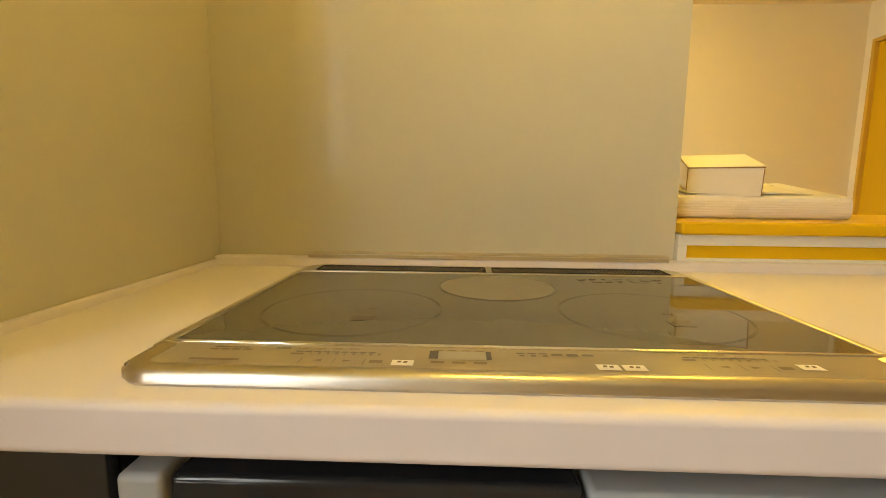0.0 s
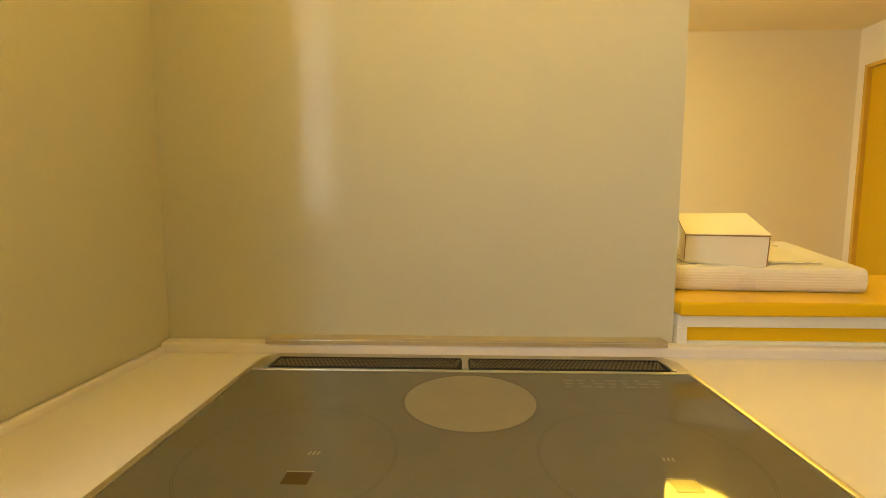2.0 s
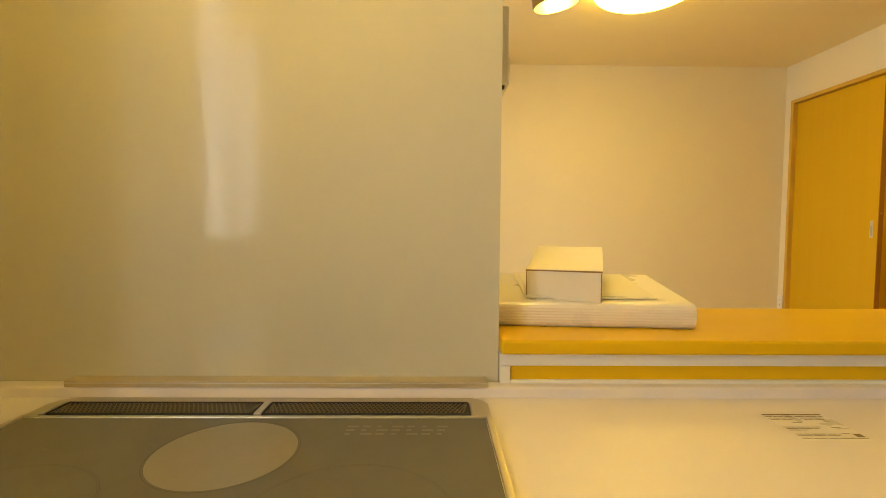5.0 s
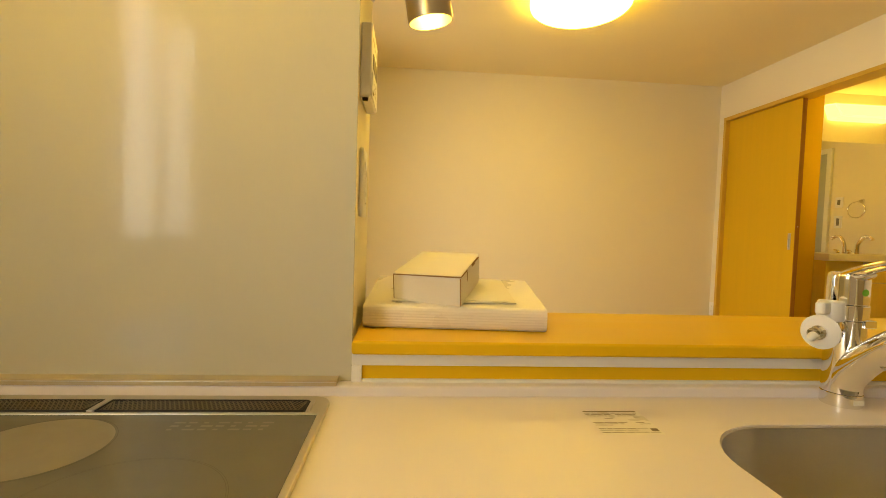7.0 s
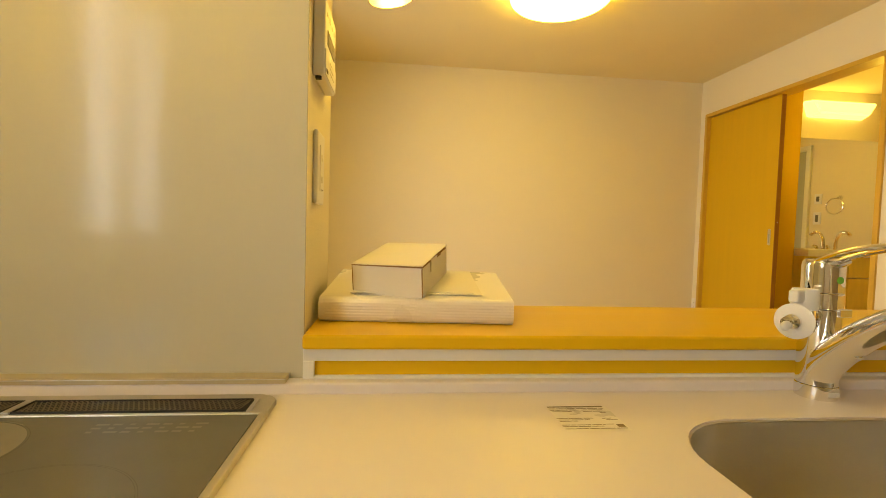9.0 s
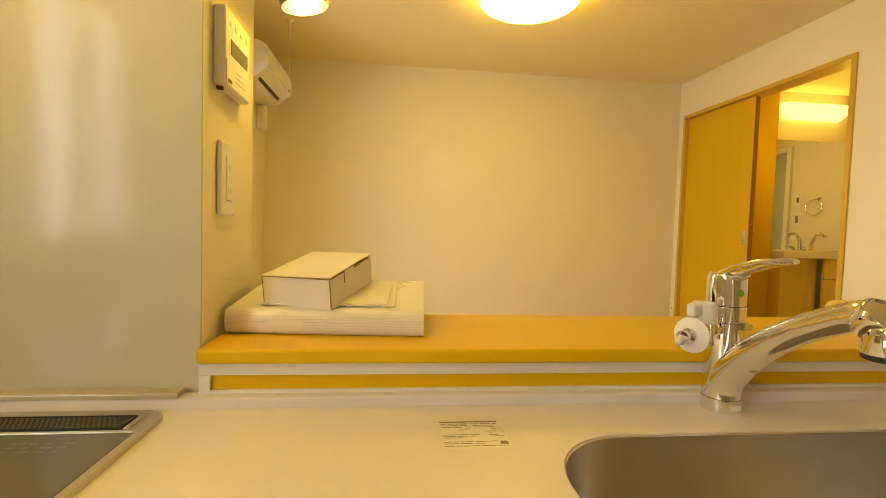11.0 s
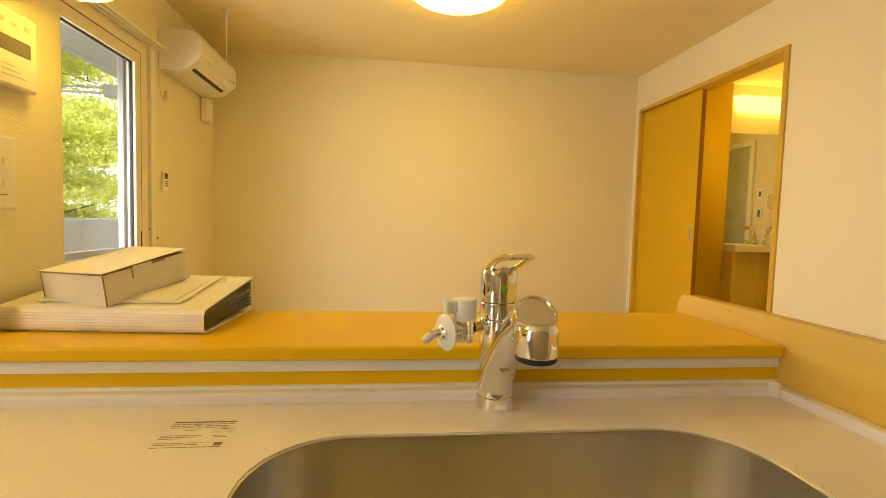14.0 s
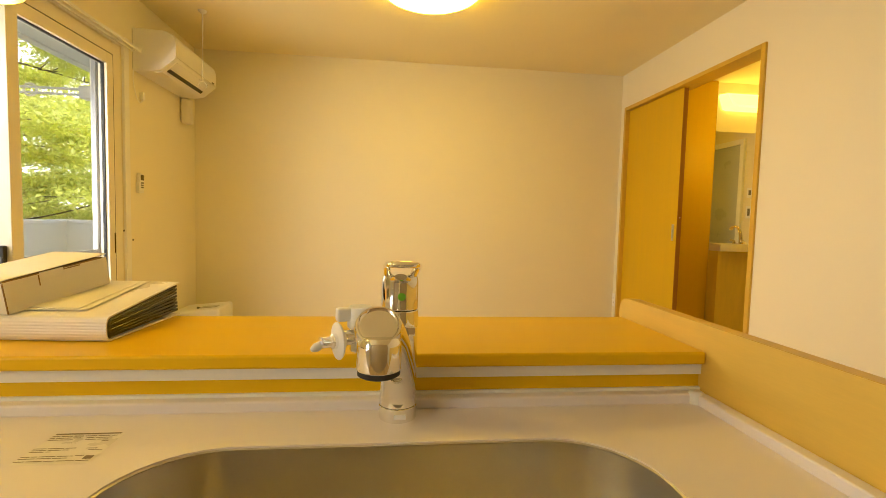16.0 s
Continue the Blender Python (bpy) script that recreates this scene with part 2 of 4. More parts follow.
def tube(points, radii, steps=16, squash=1.0, bm=None, caps=True):
    """A round, tapering tube through the points, smoothed."""
    pts = [Vector(p) for p in points]
    fine, rad = [], []
    for i in range(len(pts) - 1):
        p0, p1, p2, p3 = pts[max(i - 1, 0)], pts[i], pts[i + 1], pts[min(i + 2, len(pts) - 1)]
        count = 6 if len(pts) > 2 else 1
        for k in range(count):
            u = k / count
            fine.append(0.5 * (2 * p1 + (p2 - p0) * u + (2 * p0 - 5 * p1 + 4 * p2 - p3) * u * u + (3 * p1 - p0 - 3 * p2 + p3) * u ** 3))
            rad.append(radii[i] + (radii[i + 1] - radii[i]) * u)
    fine.append(pts[-1])
    rad.append(radii[-1])
    b = bmesh.new()
    rings = []
    up = Vector((0.01, 0.02, 1))
    for i, p in enumerate(fine):
        d = (fine[min(i + 1, len(fine) - 1)] - fine[max(i - 1, 0)]).normalized()
        s = d.cross(up)
        s = s.normalized() if s.length > 1e-3 else Vector((1, 0, 0))
        u = s.cross(d).normalized()
        rings.append([b.verts.new(p + rad[i] * (math.cos(a) * s + squash * math.sin(a) * u)) for a in (2 * math.pi * k / steps for k in range(steps))])
    for p, q in zip(rings, rings[1:]):
        for k in range(steps):
            b.faces.new((p[k], p[(k + 1) % steps], q[(k + 1) % steps], q[k]))
    if caps:
        b.faces.new(rings[0][::-1])
        b.faces.new(rings[-1])
    return joined(bm, b)


def prism(outline, z0, z1, bevel=0.0, bm=None):
    """An upright prism over an outline in x and y."""
    b = bmesh.new()
    low = [b.verts.new((x, y, z0)) for x, y in outline]
    top = [b.verts.new((x, y, z1)) for x, y in outline]
    n = len(outline)
    b.faces.new(low[::-1])
    cap = b.faces.new(top)
    for k in range(n):
        b.faces.new((low[k], low[(k + 1) % n], top[(k + 1) % n], top[k]))
    if bevel:
        bmesh.ops.bevel(b, geom=list(cap.edges), offset=bevel, segments=3, affect="EDGES", profile=0.5)
    return joined(bm, b)


def rounded(x0, x1, y0, y1, radii, steps=8):
    """A rectangle with rounded corners; radii from the low-left corner on, anticlockwise."""
    out = []
    for (cx, cy, a0), r in zip(((x0, y0, 180), (x1, y0, 270), (x1, y1, 0), (x0, y1, 90)), radii):
        ox, oy = cx + (r if cx == x0 else -r), cy + (r if cy == y0 else -r)
        for k in range(steps + 1):
            a = radians(a0 + 90 * k / steps)
            out.append((ox + r * math.cos(a), oy + r * math.sin(a)))
    return out


def words(name, body, size, m, mat, parent, label=""):
    """Flat lettering in the built-in font, turned into a mesh."""
    cu = bpy.data.curves.new(name, "FONT")
    cu.body, cu.size, cu.resolution_u = body, size, 2
    cu.extrude = 0.00005
    tmp = bpy.data.objects.new(name, cu)
    scene.collection.objects.link(tmp)
    bpy.context.view_layer.update()
    me = bpy.data.meshes.new_from_object(tmp.evaluated_get(bpy.context.evaluated_depsgraph_get()))
    bpy.data.objects.remove(tmp)
    me.transform(Matrix.Translation(-ORIGIN[parent]) @ m)
    me.materials.clear()
    me.materials.append(mat)
    ob = new(name, me)
    ob.parent = parent
    ORIGIN[ob] = ORIGIN[parent]
    return tagged(ob, label)


def setting(name, bm, mat, label, category):
    return single(name, bm, mat, (0, 0, 0), label, category, kind="structure")


# ---- large structure ----
FLOOR, TOP, CEIL = 0.0, 0.85, 2.36
XL, XR, YB = 0.17, 3.507, 3.02   # living room walls
PX, PY = 0.055, 0.055            # kitchen side wall and splash wall
setting("floor", box(-0.4, 5.4, -2.3, 3.2, -0.12, FLOOR), FLOORWOOD, "brown wooden plank floor of the flat", "floor")
plank = bpy.data.meshes.new("plank")
pb_ = box(0.0, 0.148, 0.0, 1.796, 0.0, 0.004, 0.001)
pb_.to_mesh(plank)
pb_.free()
plank.materials.append(FLOORWOOD)
for col in range(22):
    for row in range(4):
        y0 = -2.148 + 1.798 * row - (0.6 * (col % 3) if row else 0.0)
        length = (min(y0 + 1.798, 3.008) - y0 if row == 3 else 1.798 - (0.6 * (col % 3) if row == 0 else 0)) - 0.002
        if y0 > 2.9 or length < 0.1:
            continue
        ob = new("plank", plank)
        ob.parent = bpy.data.objects["floor"]
        ob.location, ob.scale = (0.176 + 0.15 * col, y0, 0.0), (1, length / 1.796, 1)
setting("ceiling", box(-0.4, 5.5, -2.3, 3.3, CEIL, CEIL + 0.2), PLASTER, "off-white papered ceiling with lamplight yellow put into its colour", "ceiling")
setting("wall_far", box(0.0, XR, YB, YB + 0.15, FLOOR, CEIL), WALLPAPER, "bare off-white papered wall of the living room", "wall")
# left wall of the living room, with the balcony window
WY0, WY1, WZ1 = 0.90, 2.073, 2.030
wl = box(0.075, XL, 0.310, WY0, FLOOR, CEIL)
box(0.075, XL, WY1, YB, FLOOR, CEIL, bm=wl)
box(0.075, XL, WY0, WY1, WZ1, CEIL, bm=wl)
setting("wall_window", wl, WALLPAPER, "off-white papered wall around the balcony window", "wall")
# splash wall and its end
setting("wall_splash", box(-0.2, 0.855, PY + 0.006, 0.310, FLOOR, CEIL), ROUGHPAPER, "ribbed cream papered wall end beside the counter", "wall")
setting("splash_panel_back", box(PX, 0.857, PY, PY + 0.005, 0.860, CEIL), PANEL, "glossy cream kitchen panel behind the hob", "wall panel")
setting("wall_side", box(-0.2, PX - 0.005, -0.62, PY + 0.006, FLOOR, CEIL), WALLPAPER, "papered wall beside the hob", "wall")
setting("splash_panel_side", box(PX - 0.004, PX, -0.615, PY + 0.003, 0.860, CEIL), PANEL, "glossy cream kitchen panel beside the hob", "wall panel")
# kitchen aisle: glazed door to the outside, back wall
kd = box(-0.2, -0.1, -0.9, -0.62, FLOOR, CEIL)
box(-0.2, -0.1, -2.15, -1.72, FLOOR, CEIL, bm=kd)
box(-0.2, -0.1, -1.72, -0.9, 2.10, CEIL, bm=kd)
setting("wall_kitchen", kd, WALLPAPER, "papered wall around the kitchen door", "wall")
# unseen wall, its colour set to bounce light onto the counter
setting("wall_back", box(-0.2, XR, -2.3, -2.15, FLOOR, CEIL), BACKBOUNCE, "plain unseen wall behind the kitchen aisle, toned for bounce light", "wall")
# right wall with the washroom doorway
DY0, DY1, DZ = 1.528, 2.951, 2.085
wr = box(XR, XR + 0.11, -2.15, DY0, FLOOR, CEIL)
box(XR, XR + 0.11, DY1, YB, FLOOR, CEIL, bm=wr)
box(XR, XR + 0.11, DY0, DY1, DZ, CEIL, bm=wr)
setting("wall_door", wr, WALLPAPER, "off-white papered wall around the sliding door", "wall")

# ---- washroom ----
MY = 2.70
setting("wall_washroom_far", box(XR + 0.11, 5.23, MY, MY + 0.1, FLOOR, CEIL), YELLOWWALL, "cream papered washroom wall behind the vanity", "wall")
setting("wall_washroom_end", box(5.13, 5.23, 0.9, MY, FLOOR, CEIL), YELLOWWALL, "cream papered washroom end wall", "wall")
setting("wall_washroom_near", box(XR + 0.11, 5.23, 0.8, 0.9, FLOOR, CEIL), YELLOWWALL, "cream papered washroom wall", "wall")


# skirting and door trim
setting("baseboard", box(0.18, XR - 0.01, YB - 0.012, YB, FLOOR, 0.06, 0.002), WHITEMETAL, "white skirting along the living room wall", "baseboard")
dt = thing("door_trim", (XR, 1.53, FLOOR), "thin orange-brown wooden frame of the sliding doorway", "door frame", kind="structure")
part("jamb", box(XR - 0.012, XR + 0.115, DY0, DY0 + 0.028, FLOOR, DZ, 0.002), TRIMWOOD, dt)
part("jamb", box(XR - 0.012, XR + 0.115, DY1 - 0.026, DY1, FLOOR, DZ, 0.002), TRIMWOOD, dt)
part("head", box(XR - 0.012, XR + 0.115, DY0 + 0.028, DY1 - 0.026, DZ - 0.026, DZ, 0.002), TRIMWOOD, dt)
dr = thing("door_1", (3.545, 2.6, FLOOR), "orange-brown veneered sliding door, pushed half open", "door", kind="structure")
part("leaf", box(3.528, 3.560, 2.228, 2.924, 0.006, DZ - 0.03, 0.002), WOODZ, dr)
hd = part("handle", box(3.5255, 3.531, 2.256, 2.280, 1.045, 1.155, 0.002), STEEL, dr, "steel recessed pull plate")
part("recess", box(3.5245, 3.529, 2.262, 2.274, 1.06, 1.12, 0.001), GREYCAB, hd)
part("edge_strip", box(3.529, 3.559, 2.2250, 2.2285, 0.006, DZ - 0.035), EDGEWOOD, dr, "dark reddish-brown edge band")
part("bolt", lathe([(0.0, 0.0), (0.004, 0.0), (0.003, 0.002), (0, 0.002)], (3.545, 2.2255, 1.20), (0, -1, 0), 12), STEEL, dr)

# ---- balcony window ----
wi = thing("window_1", (0.1, 1.43, FLOOR), "sliding balcony window in a grey aluminium frame, closed", "window", kind="structure")
FR = XL + 0.014
part("architrave", box(XL - 0.002, FR, WY1, WY1 + 0.050, FLOOR, WZ1 + 0.03, 0.004), WHITEMETAL, wi, "white wooden window surround")
part("architrave", box(XL - 0.002, FR, WY0 - 0.050, WY0, FLOOR, WZ1 + 0.03, 0.004), WHITEMETAL, wi, "white wooden window surround")
part("architrave", box(XL - 0.002, FR, WY0, WY1, WZ1, WZ1 + 0.03, 0.004), WHITEMETAL, wi, "white wooden window surround")
for (y0, y1, z0, z1) in ((WY0 + 0.001, WY0 + 0.065, 0.0, WZ1 - 0.001), (WY1 - 0.068, WY1 - 0.001, 0.0, WZ1 - 0.001), (WY0 + 0.065, WY1 - 0.068, WZ1 - 0.063, WZ1 - 0.001), (WY0 + 0.065, WY1 - 0.068, 0.0, 0.05)):
    part("frame", box(0.108, XL - 0.003, y0, y1, z0, z1, 0.002), CREAM, wi, "cream vinyl window frame")
for (y0, y1, z0, z1) in ((WY1 - 0.018, WY1 - 0.001, 0.0, WZ1 - 0.001), (WY0 + 0.001, WY0 + 0.018, 0.0, WZ1 - 0.001), (WY0 + 0.018, WY1 - 0.018, WZ1 - 0.040, WZ1 - 0.001)):
    part("outer_frame", box(0.020, 0.1075, y0, y1, z0, z1, 0.003), ALU, wi, "grey aluminium outer frame")
part("gasket", box(0.150, 0.1660, 2.0018, 2.0048, 0.05, 1.967, 0.0006), RUBBER, wi, "black rubber seal")
part("gasket", box(0.150, 0.1660, 1.312, 2.0018, 1.9635, 1.9665, 0.0006), RUBBER, wi, "black rubber seal")
for x0, x1, y0, y1, ys, ye in ((0.123, 0.1665, 1.312, 2.0015, 1.371, 1.948), (0.080, 0.1215, 0.966, 1.368, 1.018, 1.314)):
    sash = part("sash", box(x0, x1, y0, ys, 0.05, 1.963, 0.002), CREAM, wi, "cream vinyl sliding sash")
    part("stile", box(x0, x1, ye, y1, 0.05, 1.963, 0.002), CREAM, sash)
    part("rail", box(x0, x1, ys, ye, 1.905, 1.963, 0.002), CREAM, sash)
    part("rail", box(x0, x1, ys, ye, 0.05, 0.130, 0.002), CREAM, sash)
    xm = (x0 + x1) / 2
    part("glazing_bead", box(xm - 0.007, xm + 0.007, ye - 0.005, ye + 0.001, 0.13, 1.905), RUBBER, sash, "black glazing seal")
    part("glazing_bead", box(xm - 0.007, xm + 0.007, ys, ye, 1.900, 1.906), RUBBER, sash, "black glazing seal")
    pane = part("pane", box(xm - 0.003, xm + 0.003, ys, ye - 0.005, 0.13, 1.900), PANE, sash, "clear window pane")
    pane.visible_shadow = False
screen = part("screen_frame", box(0.050, 0.072, 2.014, 2.0545, 0.03, 1.985, 0.003), SCREENALU, wi, "grey aluminium screen frame outside the glass")
part("groove", box(0.0715, 0.0735, 2.028, 2.033, 0.03, 1.985), LCD, screen)
part("middle_rail", box(0.052, 0.070, 1.30, 2.014, 0.905, 0.938, 0.002), SCREENALU, screen)
lock = part("crescent_lock", box(0.128, 0.150, 1.290, 1.3115, 0.920, 1.000, 0.004), RUBBER, wi, "black crescent window lock")
part("lever", tube([(0.140, 1.292, 0.955), (0.152, 1.280, 0.940), (0.160, 1.276, 0.915)], [0.006, 0.006, 0.005], 8), RUBBER, lock)
part("guide", box(0.166, 0.1685, 1.990, 1.999, 0.92, 1.03, 0.001), BROWNMARK, wi, "dark brown latch strip")
ra = thing("curtain_rail", (0.24, 1.2, 2.02), "white double curtain rail without curtains above the window", "curtain rail")
for x in (0.203, 0.236):
    part("rail", box(x - 0.006, x + 0.006, 0.80, 2.12, 2.031, 2.044, 0.003), WHITE, ra)
    part("end_cap", box(x - 0.009, x + 0.009, 2.12, 2.135, 2.027, 2.047, 0.004), WHITE, ra)
for y in (0.9, 1.45, 2.0):
    part("bracket", box(XL + 0.0, 0.242, y - 0.012, y + 0.012, 2.044, 2.052, 0.002), WHITE, ra)
    part("back_plate", box(XL, XL + 0.006, y - 0.012, y + 0.012, 2.02, 2.07, 0.002), WHITE, ra)

# kitchen side door, glazed
kdoor = thing("door_2", (-0.15, -1.31, FLOOR), "white kitchen side door with upright glass lights", "door", kind="structure")
for y0, y1 in ((-1.719, -1.582), (-1.408, -1.262), (-1.088, -0.901)):
    part("stile", box(-0.17, -0.13, y0, y1, 0.0, 2.099, 0.003), WHITEMETAL, kdoor)
for y0, y1 in ((-1.582, -1.408), (-1.262, -1.088)):
    for z0, z1 in ((0.0, 0.53), (0.675, 1.035), (2.035, 2.099)):
        part("rail", box(-0.17, -0.13, y0, y1, z0, z1, 0.003), WHITEMETAL, kdoor)
    for z0, z1 in ((0.53, 0.675), (1.035, 2.035)):
        pane = part("pane", box(-0.153, -0.147, y0, y1, z0, z1), PANE, kdoor, "glass light")
        pane.visible_shadow = False

# ---- counter ----
CF, CRX = -0.480, 2.1608
SX0, SX1, SY0, SY1 = 1.327, 1.958, -0.425, -0.078
SINK = rounded(SX0, SX1, SY0, SY1, (0.09, 0.09, 0.115, 0.115), 10)
co = thing("worktop", (1.1, -0.2, TOP), "white acrylic kitchen worktop with low upstands", "worktop")
slab = box(PX + 0.001, CRX, CF, PY - 0.004, TOP - 0.04, TOP, 0.007, 4)
cutter = prism(SINK, TOP - 0.1, TOP + 0.1)
def cut(body, hole):
    a, b = bpy.data.objects.new("a", mesh_of("a", body, ACRYLIC)), bpy.data.objects.new("b", mesh_of("b", hole, ACRYLIC))
    scene.collection.objects.link(a), scene.collection.objects.link(b)
    mod = a.modifiers.new("cut", "BOOLEAN")
    mod.object, mod.operation, mod.solver = b, "DIFFERENCE", "EXACT"
    bpy.context.view_layer.update()
    me = bpy.data.meshes.new_from_object(a.evaluated_get(bpy.context.evaluated_depsgraph_get()))
    bpy.data.objects.remove(a), bpy.data.objects.remove(b)
    bm = bmesh.new()
    bm.from_mesh(me)
    bpy.data.meshes.remove(me)
    return bm
part("slab", cut(slab, cutter), ACRYLIC, co)
part("upstand", box(PX + 0.001, CRX, 0.028, PY - 0.0005, TOP - 0.002, 0.8665, 0.004, 3), ACRYLIC, co)
part("side_upstand", box(PX + 0.001, PX + 0.010, CF + 0.01, 0.028, TOP - 0.002, 0.8610, 0.003, 3), ACRYLIC, co)
part("end_upstand", box(CRX - 0.021, CRX, CF + 0.01, 0.028, TOP - 0.002, 0.8660, 0.003, 3), ACRYLIC, co)
part("corner_joint", lathe([(0, 0), (0.011, 0), (0.011, 0.02), (0.008, 0.023), (0, 0.023)], (CRX - 0.020, 0.030, TOP - 0.002), steps=16), WHITE, co)

# sink bowl
si = thing("sink", (1.645, -0.25, 0.66), "brushed stainless steel sink bowl set under the worktop", "sink")
bowl = bmesh.new()
rings = []
BOTTOM = TOP - 0.19
cx, cy = (SX0 + SX1) / 2, (SY0 + SY1) / 2
prof = [(-0.0006, TOP - 0.003), (-0.0012, TOP - 0.02), (-0.004, TOP - 0.08), (-0.012, TOP - 0.145), (-0.022, BOTTOM + 0.022), (-0.040, BOTTOM + 0.006), (-0.065, BOTTOM)]
for inset, z in prof:
    kx, ky = 1 + 2 * inset / (SX1 - SX0), 1 + 2 * inset / (SY1 - SY0)
    rings.append([bowl.verts.new((cx + (x - cx) * kx, cy + (y - cy) * ky, z)) for x, y in SINK])
for p, q in zip(rings, rings[1:]):
    for k in range(len(p)):
        bowl.faces.new((p[k], p[(k + 1) % len(p)], q[(k + 1) % len(q)], q[k]))
bowl.faces.new(rings[-1])
part("bowl", bowl, SINKSTEEL, si)
lip = bmesh.new()
kk = lambda d, z: [lip.verts.new((cx + (x - cx) * (1 + 2 * d / (SX1 - SX0)), cy + (y - cy) * (1 + 2 * d / (SY1 - SY0)), z)) for x, y in SINK]
r1, r2, r3 = kk(-0.0002, TOP - 0.002), kk(-0.0022, TOP - 0.0035), kk(-0.0008, TOP - 0.0055)
for p, q in ((r1, r2), (r2, r3)):
    for k in range(len(p)):
        lip.faces.new((p[k], p[(k + 1) % len(p)], q[(k + 1) % len(q)], q[k]))
part("rim", lip, STEEL, si, "bright rolled steel rim")
part("drain", lathe([(0, 0.002), (0.05, 0.002), (0.06, 0.004), (0.066, 0.0), (0.066, -0.03), (0, -0.03)], (1.80, -0.22, BOTTOM)), CHROME, si, "chrome drain basket")
ov = part("overflow", box(1.944, 1.9475, -0.285, -0.225, TOP - 0.075, TOP - 0.045, 0.001), STEEL, si, "slotted overflow grille")
for k in range(4):
    part("slot", box(1.9425, 1.9445, -0.280 + 0.014 * k, -0.272 + 0.014 * k, TOP - 0.070, TOP - 0.050), RUBBER, ov)

# ---- pass-through shelf above the worktop ----
sh = thing("pass_through_shelf", (1.5, 0.17, 0.86), "orange-brown wooden serving shelf on a white-framed low wall", "shelf")
part("board", box(0.858, 2.1606, 0.034, 0.318, 0.9125, 0.9345, 0.005, 3), WOOD, sh)
part("core", box(0.858, 2.1606, 0.075, 0.250, 0.0, 0.9125), WALLPAPER, sh)
part("top_rail", box(0.858, 2.1606, 0.0445, 0.075, 0.8935, 0.9125, 0.0015), WHITEMETAL, sh, "white painted rail")
part("stile", box(0.858, 0.874, 0.0445, 0.075, 0.866, 0.8935, 0.0015), WHITEMETAL, sh, "white painted stile")
part("inset", box(0.874, 2.1606, 0.0515, 0.075, 0.866, 0.8935, 0.001), WOOD, sh, "recessed orange-brown wooden strip")
part("bead", box(0.874, 2.1606, 0.0450, 0.0515, 0.866, 0.8715, 0.001), WHITEMETAL, sh)

# end panel beside the sink
bmp = bmesh.new()
outline = [(-0.64, 0.0), (0.335, 0.0), (0.335, 0.935)] + [(0.305 + 0.03 * math.cos(radians(a)), 0.948 + 0.03 * math.sin(radians(a))) for a in range(0, 91, 15)] + [(-0.64, 0.978)]
va = [bmp.verts.new((2.161, y, z)) for y, z in outline]
vb = [bmp.verts.new((2.187, y, z)) for y, z in outline]
bmp.faces.new(va), bmp.faces.new(vb[::-1])
for k in range(len(outline)):
    bmp.faces.new((va[k], va[(k + 1) % len(outline)], vb[(k + 1) % len(outline)], vb[k]))
ep = thing("end_panel", (2.175, -0.15, FLOOR), "light maple-coloured wooden end panel with a rounded corner", "side panel")
bmesh.ops.bevel(bmp, geom=[e for e in bmp.edges if e.calc_face_angle(0) > 1.0 and all(v.co.z > 0.9 for v in e.verts)], offset=0.003, segments=2, affect="EDGES")
part("panel", bmp, WOODY, ep)
part("top_edge", box(2.1625, 2.1855, -0.62, 0.296, 0.9775, 0.9792, 0.0005), TRIMWOOD, ep, "darker edge band")

# ---- base cabinets under the worktop ----
bc = thing("base_cabinet", (0.15, -0.2, FLOOR), "black filler cabinet beside the cooker", "cabinet")
part("body", box(PX + 0.002, 0.236, -0.445, 0.03, 0.10, TOP - 0.041), DARKCAB, bc)
part("front", box(PX + 0.004, 0.236, -0.458, -0.446, 0.10, 0.806, 0.002), DARKCAB, bc)
part("plinth", box(PX + 0.002, 0.236, -0.41, 0.03, 0.0, 0.10), DARKCAB, bc)
for x0, x1 in ((0.842, 1.31), (1.998, 2.147)):
    cb = thing("base_cabinet", ((x0 + x1) / 2, -0.2, FLOOR), "grey fronted base cabinet under the worktop", "cabinet", "base cabinets")
    part("body", box(x0, x1, -0.445, 0.03, 0.10, TOP - 0.041), GREYCAB, cb)
    part("plinth", box(x0, x1, -0.41, 0.03, 0.0, 0.10), DARKCAB, cb)
    fr = part("drawer_front", box(x0 + 0.002, x1 - 0.002, -0.463, -0.446, 0.62, 0.785, 0.003), GREYCAB, cb)
    part("door", box(x0 + 0.002, x1 - 0.002, -0.463, -0.446, 0.11, 0.615, 0.003), GREYCAB, cb)
cb = thing("base_cabinet", (1.65, -0.2, FLOOR), "grey fronted base cabinet under the sink", "cabinet", "base cabinets")
part("body", box(1.312, 1.996, -0.445, 0.03, 0.10, 0.63), GREYCAB, cb)
part("plinth", box(1.312, 1.996, -0.41, 0.03, 0.0, 0.10), DARKCAB, cb)
part("door", box(1.314, 1.994, -0.463, -0.446, 0.11, 0.785, 0.003), GREYCAB, cb)

# ---- induction hob ----
HX0, HX1, HF, HB = 0.235, 0.834, -0.456, 0.010
hob = thing("induction_hob", (0.53, -0.23, TOP), "built-in steel-framed induction hob with a dark glass top", "hob")
part("frame", prism(rounded(HX0, HX1, HF + 0.008, HB, (0.02, 0.02, 0.022, 0.022), 6), TOP, TOP + 0.0075, 0.003), SATIN, hob)
nose = bmesh.new()
